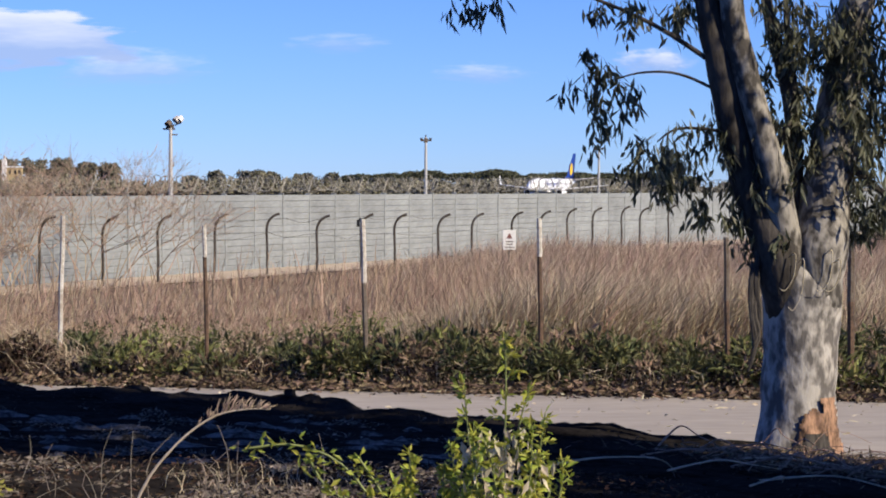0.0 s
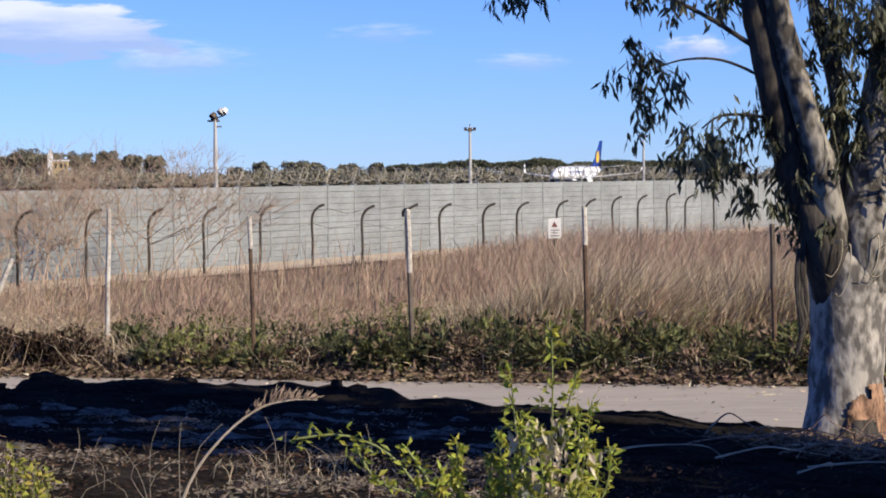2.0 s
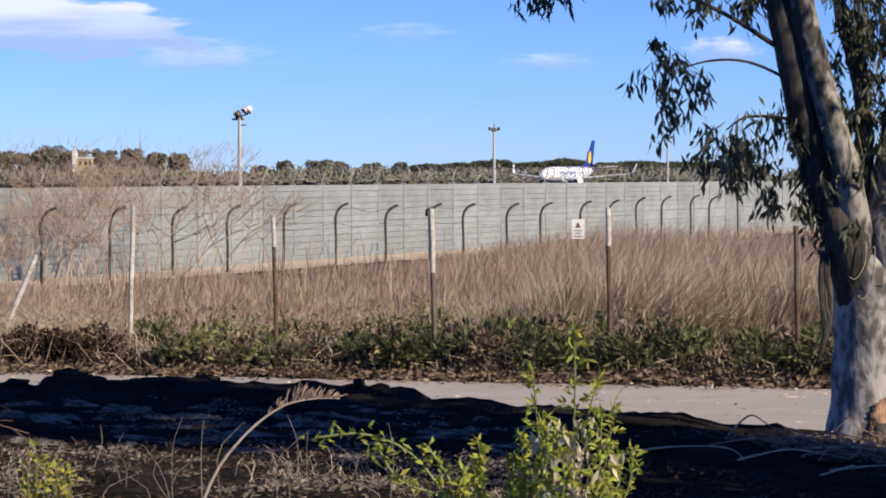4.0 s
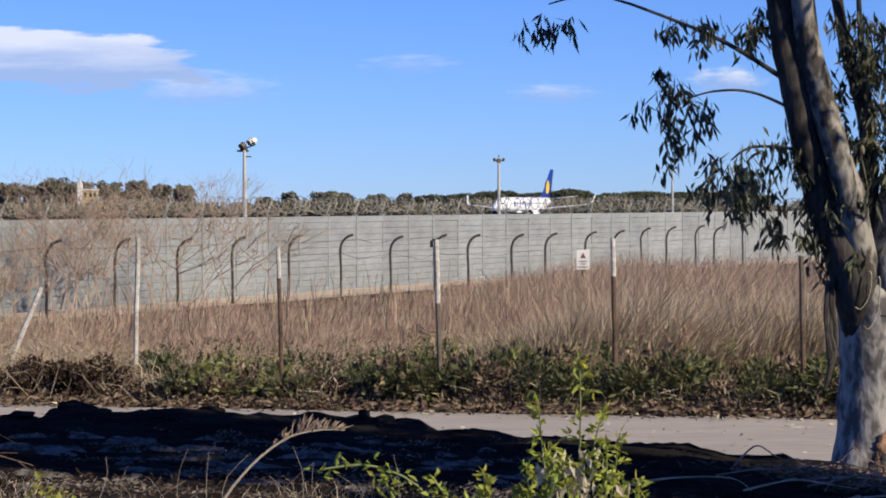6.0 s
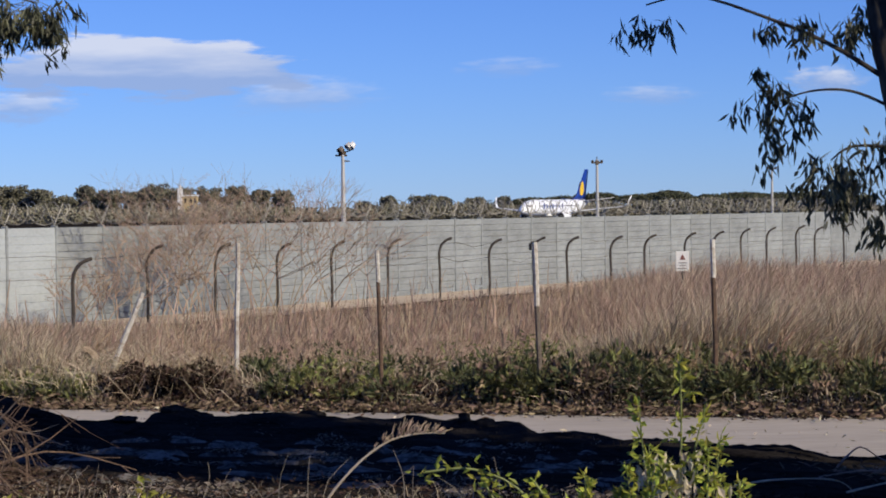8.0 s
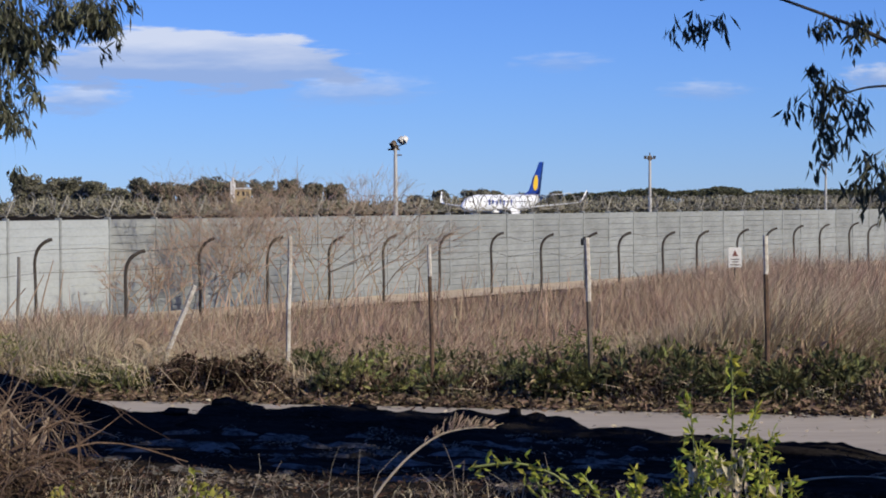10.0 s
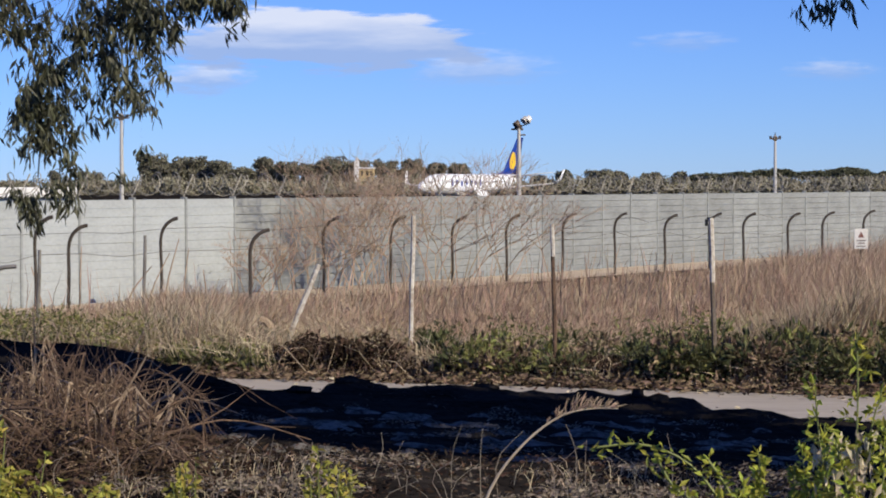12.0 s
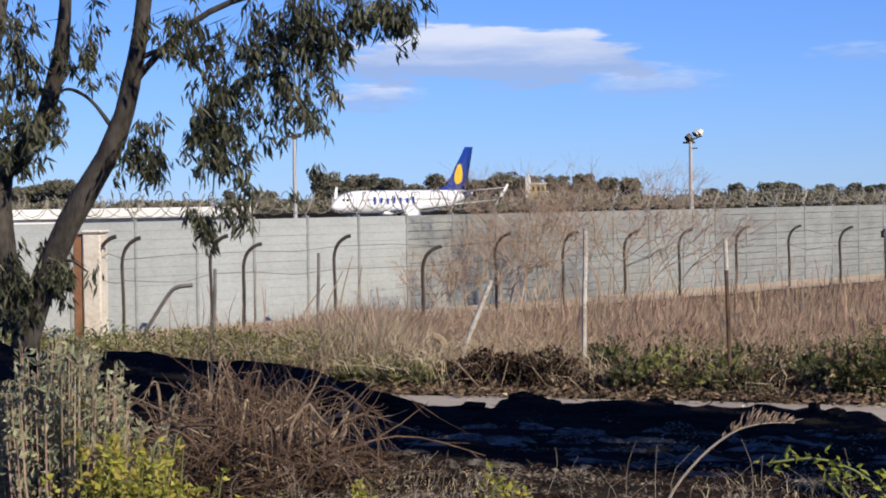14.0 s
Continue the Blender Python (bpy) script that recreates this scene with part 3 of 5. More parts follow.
def far_house(x, y, z, w, h):
    b = holder("far_house", x, y, z, "small white house with an ochre wall among trees", "house")
    part("wall", box(bmesh.new(), -w / 2, w / 2, -3, 3, 0, h * 0.82, 0.05), OCHRE, b)
    part("roof", box(bmesh.new(), -w * 0.55, w * 0.55, -3.3, 3.3, h * 0.82, h * 0.87, 0.05), ROOFWHITE, b)
    tower = part("stair_tower", box(bmesh.new(), -w * 0.75, -w * 0.45, -3.4, -0.6, 0, h * 1.08, 0.05), ROOFWHITE, b, "white stair tower")
    bm = bmesh.new()
    tube(bm, [(-w * 0.6, -2, h * 1.08), (-w * 0.6, -2, h * 1.2)], [0.5, 0.35], 8)
    part("tank", bm, ROOFWHITE, tower, "white tank on the roof")
    for ox in (-0.25, 0.1, 0.35):
        part("window", box(bmesh.new(), w * ox - 0.4, w * ox + 0.4, -3.05, -2.98, h * 0.6, h * 0.75), BLACK, b)


far_house(-66.5, 806, -0.65, 5.5, 10.8)


def white_shed():
    s = holder("white_shed", -24.8, 92, -0.2, "long low white shed behind the wall", "shed")
    part("wall", box(bmesh.new(), -7.2, 5.2, 0, 5, 0, 2.3, 0.03), WHITEWASH, s)
    bm = bmesh.new()
    box(bm, -7.4, 5.4, -0.3, 5.2, 2.3, 2.72, 0.03)
    part("roof", bm, ROOFWHITE, s)
    s.rotation_euler = (0, 0, radians(32))
    part("lean_to", box(bmesh.new(), -6.2, -3.6, -2.5, -0.35, 0.0, 2.2, 0.03), ROOFWHITE, s)


white_shed()


def cloud_material(name, seed, soft, white):
    m = bpy.data.materials.new(name)
    m.use_nodes = True
    n, l = m.node_tree.nodes, m.node_tree.links
    n.clear()
    tc = n.new("ShaderNodeTexCoord")
    mp = n.new("ShaderNodeMapping")
    mp.inputs["Scale"].default_value = (1.7, 1.0, 1.9)
    mp.inputs["Location"].default_value = (seed, seed * 0.7, 0)
    ns = n.new("ShaderNodeTexNoise")
    ns.inputs["Scale"].default_value, ns.inputs["Detail"].default_value, ns.inputs["Roughness"].default_value = 1.3, 7, 0.55
    l.new(tc.outputs["Object"], mp.inputs[0])
    l.new(mp.outputs[0], ns.inputs[0])
    ln = n.new("ShaderNodeVectorMath")
    ln.operation = "LENGTH"
    l.new(tc.outputs["Object"], ln.inputs[0])
    a = n.new("ShaderNodeMath")
    a.operation = "MULTIPLY_ADD"
    a.inputs[1].default_value = -0.75
    l.new(ln.outputs["Value"], a.inputs[0])
    l.new(ns.outputs[0], a.inputs[2])
    mr = n.new("ShaderNodeMapRange")
    mr.interpolation_type = "SMOOTHSTEP"
    mr.inputs[1].default_value, mr.inputs[2].default_value = -0.08, -0.08 + soft
    mr.inputs[4].default_value = white
    l.new(a.outputs[0], mr.inputs[0])
    sep = n.new("ShaderNodeSeparateXYZ")
    l.new(tc.outputs["Object"], sep.inputs[0])
    h = n.new("ShaderNodeMath")
    h.operation = "MULTIPLY_ADD"
    h.inputs[1].default_value = 0.9
    l.new(sep.outputs[2], h.inputs[0])
    l.new(ns.outputs[0], h.inputs[2])
    ramp = n.new("ShaderNodeValToRGB")
    ramp.color_ramp.elements[0].position, ramp.color_ramp.elements[1].position = 0.3, 0.95
    ramp.color_ramp.elements[0].color, ramp.color_ramp.elements[1].color = (0.33, 0.44, 0.72, 1), (0.74, 0.76, 0.86, 1)
    l.new(h.outputs[0], ramp.inputs[0])
    em = n.new("ShaderNodeEmission")
    l.new(ramp.outputs[0], em.inputs[0])
    tr = n.new("ShaderNodeBsdfTransparent")
    mx = n.new("ShaderNodeMixShader")
    l.new(mr.outputs[0], mx.inputs[0])
    l.new(tr.outputs[0], mx.inputs[1])
    l.new(em.outputs[0], mx.inputs[2])
    out = n.new("ShaderNodeOutputMaterial")
    l.new(mx.outputs[0], out.inputs[0])
    return m


def cloud(x, z, w, h, seed, soft, white, label):
    bm = bmesh.new()
    vs = [bm.verts.new(p) for p in ((-1, 0, -1), (1, 0, -1), (1, 0, 1), (-1, 0, 1))]
    bm.faces.new(vs)
    ob = part("backdrop_cloud", bm, cloud_material("cloud", seed, soft, white))
    ob.matrix_basis = Matrix.Translation((x, 3600 + seed, z)) @ Matrix.Diagonal((w, 1, h, 1))
    ob.visible_shadow = False
    tagged(ob, label, "cloud", kind="structure")


K = 3600 / 3500
cloud(-372 * K, 228 * K, 370, 66, 3.0, 0.13, 0.85, "long white cumulus cloud, grey below")
cloud(-110 * K, 180 * K, 170, 45, 5.0, 0.5, 0.5, "thin veil of cloud")
cloud(-545 * K, 168 * K, 130, 40, 9.0, 0.4, 0.65, "small white cloud")
cloud(700 * K, 197 * K, 95, 34, 13.0, 0.4, 0.75, "small white cloud")
cloud(430 * K, 177 * K, 110, 24, 17.0, 0.5, 0.4, "faint cloud wisp")
cloud(205 * K, 222 * K, 120, 26, 21.0, 0.5, 0.3, "faint cloud wisp")


# ---- the airliner ----
def loft(bm, sections, seg=24):
    """Rings of (x, z, half width, half height) joined into a body."""
    rings = []
    for x, z, a, b in sections:
        rings.append([bm.verts.new((x, a * math.cos(2 * math.pi * k / seg), z + b * math.sin(2 * math.pi * k / seg))) for k in range(seg)])
    for p, q in zip(rings, rings[1:]):
        for k in range(seg):
            bm.faces.new((p[k], p[(k + 1) % seg], q[(k + 1) % seg], q[k]))
    bm.faces.new(rings[0])
    bm.faces.new(rings[-1][::-1])
    bmesh.ops.recalc_face_normals(bm, faces=bm.faces)
    return bm


def foil(bm, stations):
    """A wing from stations of (leading-edge point, chord, thickness, thickness axis)."""
    prof = [(0, 0), (0.08, 0.7), (0.3, 1.0), (0.65, 0.6), (1, 0.05), (0.65, -0.4), (0.3, -0.6), (0.08, -0.5)]
    rings = []
    for (x, y, z), c, t, ax in stations:
        rings.append([bm.verts.new(Vector((x - u * c, y, z)) + Vector(ax) * w * t * 0.5) for u, w in prof])
    for p, q in zip(rings, rings[1:]):
        for k in range(len(prof)):
            bm.faces.new((p[k], p[(k + 1) % len(prof)], q[(k + 1) % len(prof)], q[k]))
    bm.faces.new(rings[0])
    bm.faces.new(rings[-1][::-1])
    bmesh.ops.recalc_face_normals(bm, faces=bm.faces)
    return bm


def airliner():
    """Twin-jet airliner, nose at x = 0, ground at z = 0."""
    p = holder("airliner", 0, 0, 0, "white twin-jet airliner with a blue and yellow tail fin, rolling", "airplane")
    body = loft(bmesh.new(), [(0.0, 2.75, 0.05, 0.05), (-0.35, 2.8, 0.5, 0.5), (-1.0, 2.9, 0.9, 0.88), (-2.0, 3.08, 1.28, 1.3), (-3.2, 3.25, 1.6, 1.65), (-5.0, 3.36, 1.82, 1.9), (-7, 3.4, 1.88, 2.0), (-24, 3.4, 1.88, 2.0),
                                (-28, 3.62, 1.75, 1.8), (-32, 4.05, 1.3, 1.35), (-35.5, 4.5, 0.75, 0.85), (-38, 4.8, 0.25, 0.32)])
    part("fuselage", body, WHITE, p, smooth=True)
    part("belly_fairing", loft(bmesh.new(), [(-11.5, 1.75, 0.6, 0.3), (-13, 1.7, 1.7, 0.6), (-19, 1.7, 1.8, 0.65), (-22, 1.8, 0.7, 0.3)], 16), WHITE, p, smooth=True)
    for s in (-1, 1):
        w = foil(bmesh.new(), [((-12.8, s * 1.5, 2.0), 8.4, 1.0, (0, 0, 1)), ((-15.6, s * 5.2, 2.35), 5.4, 0.7, (0, 0, 1)), ((-20.6, s * 16.2, 3.5), 1.9, 0.25, (0, 0, 1)), ((-21.0, s * 16.9, 3.65), 1.6, 0.2, (0, -s * 0.5, 0.85))])
        wing = part("wing", w, WINGGREY, p, "pale grey wing", smooth=True)
        wl_ = foil(bmesh.new(), [((-21.0, s * 16.9, 3.65), 1.6, 0.2, (0, -s * 0.5, 0.85)), ((-21.7, s * 17.4, 4.2), 1.3, 0.14, (0, -s * 1, 0.3)), ((-23.0, s * 17.9, 6.2), 0.6, 0.08, (0, -s * 1, 0))])
        part("winglet", wl_, WHITE, wing, "white upturned winglet", smooth=True)
        eng = loft(bmesh.new(), [(-11.6, 1.42, 0.92, 0.92), (-11.9, 1.42, 1.08, 1.06), (-13.0, 1.42, 1.14, 1.12), (-14.6, 1.45, 1.02, 1.0), (-15.9, 1.5, 0.72, 0.72)], 20)
        bmesh.ops.translate(eng, verts=eng.verts, vec=(0, s * 4.83, 0))
        e = part("engine", eng, WHITE, p, "white engine nacelle", smooth=True)
        inl = loft(bmesh.new(), [(-11.58, 1.42, 0.8, 0.8), (-11.66, 1.42, 0.82, 0.82)], 20)
        bmesh.ops.translate(inl, verts=inl.verts, vec=(0, s * 4.83, 0))
        part("intake", inl, BLACK, e, "dark engine intake")
        exh = loft(bmesh.new(), [(-15.8, 1.5, 0.62, 0.62), (-16.9, 1.55, 0.36, 0.36)], 16)
        bmesh.ops.translate(exh, verts=exh.verts, vec=(0, s * 4.83, 0))
        part("exhaust", exh, METAL, e)
        pyl = foil(bmesh.new(), [((-13.0, s * 4.83, 2.3), 4.5, 0.3, (0, 1, 0)), ((-14.2, s * 4.83, 2.75), 4.5, 0.3, (0, 1, 0))])
        part("pylon", pyl, WHITE, e)
        hs = foil(bmesh.new(), [((-33.2, s * 0.4, 5.0), 4.0, 0.4, (0, 0, 1)), ((-37.2, s * 7.15, 5.7), 1.3, 0.14, (0, 0, 1))])
        part("tailplane", hs, WINGGREY, p, "pale grey tailplane", smooth=True)
        gear = bmesh.new()
        tube(gear, [(-18.6, s * 2.86, 2.0), (-18.6, s * 2.86, 0.6)], 0.13, 8)
        g = part("main_gear", gear, METAL, p)
        for o in (-0.42, 0.42):
            bm = bmesh.new()
            tube(bm, [(-18.6, s * 2.86 + o - 0.19, 0.57), (-18.6, s * 2.86 + o + 0.19, 0.57)], 0.57, 16)
            part("wheel", bm, BLACK, g)
        # windows, cockpit glass and the plain bars in place of the lettering
        pane = None
        for k in range(44):
            if pane is None:
                pane = part("cabin_window", box(bmesh.new(), -0.1, 0.1, -0.03, 0.03, 3.78, 4.0), BLACK, p)
                ob = pane
            else:
                ob = new("cabin_window", pane.data)
                ob.parent = p
            ob.location = (-6.2 - k * 0.52, s * 1.865, 0)
        bm = bmesh.new()
        box(bm, -2.35, -1.75, s * 0.55 - 0.5, s * 0.55 + 0.5, 3.62, 4.06, 0.05)
        box(bm, -3.2, -2.3, s * 1.22 - 0.12, s * 1.22 + 0.12, 3.6, 4.05, 0.05)
        part("cockpit_window", bm, BLACK, p, "dark cockpit windows")
        for k in range(7):
            x = -8.4 - k * 1.7
            part("letter_bar", box(bmesh.new(), x - 0.6, x, s * 1.88 - 0.04, s * 1.88 + 0.04, 3.15 + 0.2 * (k % 2), 4.35 - 0.12 * (k % 3)), BLUE, p, "dark blue bar of lettering")
        for x in (-4.6, -27.0):
            part("cabin_door", box(bmesh.new(), x - 0.45, x + 0.45, s * 1.8 - 0.06, s * 1.8 + 0.06, 2.5, 4.3, 0.03), WHITE, p)
    fin = foil(bmesh.new(), [((-27.5, 0, 5.2), 8.9, 0.35, (0, 1, 0)), ((-30.8, 0, 6.2), 5.9, 0.42, (0, 1, 0)), ((-36.2, 0, 12.75), 2.3, 0.2, (0, 1, 0))])
    f = part("tail_fin", fin, BLUE, p, "deep blue tail fin", smooth=True)
    em = bmesh.new()
    pts = [(-34.0 + 1.15 * math.cos(a) * (1 - 0.25 * math.sin(a)) - 0.35 * math.sin(a), 8.1 + 1.75 * math.sin(a)) for a in [2 * math.pi * k / 20 for k in range(20)]]
    for y in (-0.24, 0.24):
        em.faces.new([em.verts.new((x, y, z)) for x, z in pts])
    part("emblem", em, YELLOW, f, "plain golden yellow emblem")
    bm = bmesh.new()
    tube(bm, [(-4.0, 0, 1.8), (-4.0, 0, 0.4)], 0.09, 8)
    g = part("nose_gear", bm, METAL, p)
    for o in (-0.2, 0.2):
        bm = bmesh.new()
        tube(bm, [(-4.0, o - 0.1, 0.35), (-4.0, o + 0.1, 0.35)], 0.35, 14)
        part("wheel", bm, BLACK, g)
    return p


PLANE = airliner()


# ---- gum trees ----
def leaf_clumps(rows, L, W, dense=1.0):
    """Hanging leaves in tufts: rows of (x, y, z, radius across, radius up, leaves)."""
    chunks = []
    for x, y, z, rx, rz, n in rows:
        k = max(3, n // 9)
        c = rng.normal(size=(k, 3)) * np.array([rx, rx, rz]) * 0.52 + np.array([x, y, z])
        n = int(n * dense)
        i = rng.integers(0, k, n)
        P = c[i] + rng.normal(size=(n, 3)) * np.array([0.05, 0.05, 0.06])
        D = rng.normal(size=(n, 3)) * np.array([0.45, 0.45, 0.3]) + np.array([0.05, 0, -1.0])
        chunks.append(kites(P, D, L * rng.uniform(0.6, 1.25, n), W * rng.uniform(0.7, 1.3, n), 0.15))
        # fine twigs that carry the tufts
        top = np.array([x, y, z + rz * 0.9])
        tw = top + (c - top) * rng.uniform(0.0, 0.5, (k, 1))
        chunks.append(kites(tw, c - tw + 1e-4, np.linalg.norm(c - tw, axis=1), 0.012, 0.0))
    return joined(chunks)


def gum_tree_one():
    t = holder("gum_tree", 5.47, 20.5, 0, "mature gum tree with mottled pale trunk, peeling at the foot", "tree")
    ox, oy = -5.47, -20.5

    def limb(name, pts, radii, material, label="", seg=14, rough=0.25, n=18):
        bm = bmesh.new()
        q = spline([(x + ox, y + oy, z) for x, y, z in pts], n)
        r = np.interp(np.linspace(0, len(radii) - 1, n), np.arange(len(radii)), radii)
        tube(bm, q, list(r), seg, rough)
        return part(name, bm, material, t, label, smooth=True)

    limb("trunk", [(5.47, 20.5, 0.0), (5.47, 20.5, 0.35), (5.50, 20.5, 0.9), (5.50, 20.5, 1.5), (5.48, 20.5, 1.75), (5.46, 20.55, 1.92), (5.46, 20.6, 2.02)], [0.43, 0.37, 0.345, 0.36, 0.345, 0.2, 0.03], BARK, "pale mottled lower trunk", 24, 0.12, 26)
    # torn wood where the bark has come away at the foot
    for name, material, a0, a1, top, lift, seed, label in (("torn_wood", PEEL, -1.95, -0.35, 0.66, 0.012, 3, "torn orange-brown wood at the foot"), ("dark_scar", DARK_BARK, -2.0, -0.9, 0.34, 0.03, 8, "dark rotten hollow at the foot")):
        V, F, cols, rows = [], [], 34, 30
        for j in range(rows):
            for i in range(cols):
                a, z = a0 + (a1 - a0) * i / (cols - 1), top * j / (rows - 1)
                r = float(np.interp(z, [0, 0.35, 0.9], [0.43, 0.37, 0.345])) * 1.035
                r += lift + 0.03 * noise.noise((a * 5, z * 3, seed)) + 0.02 * noise.noise((a * 16, z * 7, seed)) + 0.05 * smooth01((0.2 - z) / 0.2)
                V.append((r * math.cos(a), r * math.sin(a), z))
        for j in range(rows - 1):
            for i in range(cols - 1):
                u, w = 2 * (i + 0.5) / (cols - 1) - 1, (j + 0.5) / (rows - 1)
                edge = 1 - abs(u) ** 3 - w ** 2.2 * (0.6 + 0.8 * abs(u - 0.35)) + 0.55 * noise.noise((u * 2.6, w * 3.1, seed + 20)) + 0.2 * noise.noise((u * 8, w * 9, seed))
                if edge > 0.12:
                    k = j * cols + i
                    F.append((k, k + 1, k + cols + 1, k + cols))
        mesh_from(name, V, F, material, t, label, smooth=True)
    limb("trunk_root", [(5.20, 20.42, -0.02), (5.20, 20.40, 0.25), (5.26, 20.40, 0.5)], [0.16, 0.09, 0.02], PEEL, "", 10, 0.4, 10)
    limb("limb", [(5.35, 20.44, 1.40), (5.23, 20.35, 1.95), (5.0, 20.45, 2.6), (4.83, 20.4, 3.1), (4.70, 20.4, 3.7), (4.58, 20.4, 4.3), (4.35, 20.2, 6.0)], [0.19, 0.22, 0.17, 0.14, 0.13, 0.12, 0.08], DARK_BARK, "dark rough limb")
    limb("limb", [(5.38, 20.36, 1.75), (5.22, 20.28, 2.5), (5.08, 20.26, 3.0), (4.93, 20.28, 3.6), (4.77, 20.28, 4.3), (4.6, 19.8, 6.2)], [0.15, 0.145, 0.13, 0.12, 0.11, 0.07], GREY_BARK, "mottled grey limb")
    limb("limb", [(5.61, 20.44, 1.40), (5.66, 20.35, 1.95), (5.72, 20.5, 2.5), (5.83, 20.5, 3.2), (5.93, 20.5, 3.9), (6.05, 20.4, 4.6), (6.4, 20, 6.5)], [0.19, 0.26, 0.23, 0.21, 0.18, 0.16, 0.08], GREY_BARK, "dark rough limb")
    limb("limb", [(5.42, 20.6, 2.1), (5.46, 20.6, 2.8), (5.42, 20.6, 3.4), (5.25, 20.6, 4.0), (5.1, 20.6, 4.8)], [0.12, 0.09, 0.075, 0.06, 0.05], DARK_BARK)
    limb("branch", [(4.85, 20.4, 3.6), (4.62, 20.4, 3.74), (4.12, 20.4, 4.05), (3.59, 20.4, 4.28), (2.9, 20.4, 4.5), (2.45, 20.4, 4.42)], [0.032, 0.026, 0.02, 0.015, 0.011, 0.007], DARK_BARK, "", 8, 0.1)
    limb("branch", [(4.92, 20.4, 3.3), (4.60, 20.4, 3.51), (4.28, 20.4, 3.63), (3.96, 20.4, 3.63), (3.7, 20.4, 3.56)], [0.02, 0.015, 0.012, 0.01, 0.006], DARK_BARK, "", 8, 0.1)
    limb("branch", [(5.0, 20.4, 3.0), (4.7, 20.35, 3.1), (4.3, 20.3, 3.12), (4.1, 20.3, 3.0)], [0.02, 0.016, 0.012, 0.007], DARK_BARK, "", 8, 0.1)
    limb("branch", [(5.75, 20.4, 2.7), (5.95, 20.3, 2.75), (6.2, 20.3, 2.55), (6.4, 20.3, 2.5)], [0.05, 0.04, 0.03, 0.02], DARK_BARK, "", 8, 0.1)
    limb("branch", [(5.2, 20.5, 2.9), (5.35, 20.5, 3.1), (5.43, 20.5, 3.4), (5.36, 20.5, 4.0), (5.3, 20.4, 4.6)], [0.05, 0.045, 0.04, 0.032, 0.02], DARK_BARK, "", 8, 0.1)
    # strips of shed bark that hang on the fork
    for x, z, L in ((5.28, 1.95, 0.35), (5.36, 1.9, 0.5), (5.62, 1.98, 0.4), (5.7, 1.9, 0.3)):
        bm = bmesh.new()
        x += ox
        tube(bm, spline([(x, -0.40, z), (x + 0.05, -0.45, z + 0.03), (x + 0.04, -0.43, z - L * 0.5), (x - 0.03, -0.41, z - L * 0.85), (x - 0.09, -0.42, z - L * 0.8)], 16), [0.007 - 0.0003 * k for k in range(16)], 5)
        part("bark_strip", bm, PALE_LEAF, t, "pale hanging strip of shed bark")
    bm = bmesh.new()
    for x, z0, L in ((5.0, 1.9, 1.0), (5.05, 2.0, 0.85), (5.03, 1.75, 0.7)):
        tube(bm, spline([(x + ox, -0.2, z0), (x + ox - 0.03, -0.25, z0 - L * 0.4), (x + ox + 0.02, -0.22, z0 - L * 0.75), (x + ox - 0.05, -0.25, z0 - L)], 8), [0.03, 0.035, 0.03, 0.028, 0.03, 0.025, 0.02, 0.01], 6, 0.3)
    part("loose_bark", bm, DARK_BARK, t, "dark loose bark hanging down")
    low = [(2.44, 20.5, 4.22, 0.18, 0.1, 40), (3.72, 20.5, 4.2, 0.23, 0.13, 60), (4.28, 20.5, 4.2, 0.26, 0.15, 70), (3.6, 20.5, 3.45, 0.32, 0.37, 170), (4.23, 20.5, 2.8, 0.38, 0.41, 260), (4.73, 20.5, 3.01, 0.23, 0.33, 120), (4.98, 20.5, 2.39, 0.23, 0.31, 140), (4.55, 20.5, 2.28, 0.11, 0.16, 40),
           (5.39, 20.5, 3.9, 0.31, 0.49, 260), (5.82, 20.5, 3.7, 0.41, 0.61, 420), (6.18, 20.5, 3.28, 0.31, 0.67, 350), (5.61, 20.5, 3.02, 0.21, 0.31, 120), (6.13, 20.5, 2.31, 0.21, 0.31, 160), (5.08, 20.5, 3.54, 0.15, 0.26, 60), (6.04, 20.5, 4.01, 0.31, 0.41, 200),
           (6.75, 20.1, 4.3, 0.4, 0.5, 220), (7.1, 19.9, 4.9, 0.5, 0.5, 200), (6.6, 20.2, 3.5, 0.3, 0.4, 120), (7.0, 20.0, 3.2, 0.3, 0.3, 60), (5.2, 20.3, 3.0, 0.2, 0.5, 70), (5.9, 20.2, 2.9, 0.25, 0.4, 120)]
    v, f = leaf_clumps([(x + ox, y + oy - 0.1, z, a, b, n) for x, y, z, a, b, n in low], 0.15, 0.034, 1.8)
    stuff_mesh("low_foliage", v, f, GUM_LEAF, t, "long drooping grey-green leaves")
    high = []
    for k in range(20):
        a, r = rng.random() * 6.28, 2.4 * math.sqrt(rng.random())
        high.append((2.2 + r * math.cos(a), -3.4 + r * math.sin(a), 5.4 + 3.2 * rng.random(), 0.6, 0.6, 130))
    v, f = leaf_clumps(high, 0.2, 0.05)
    stuff_mesh("crown", v, f, GUM_LEAF, t)


gum_tree_one()


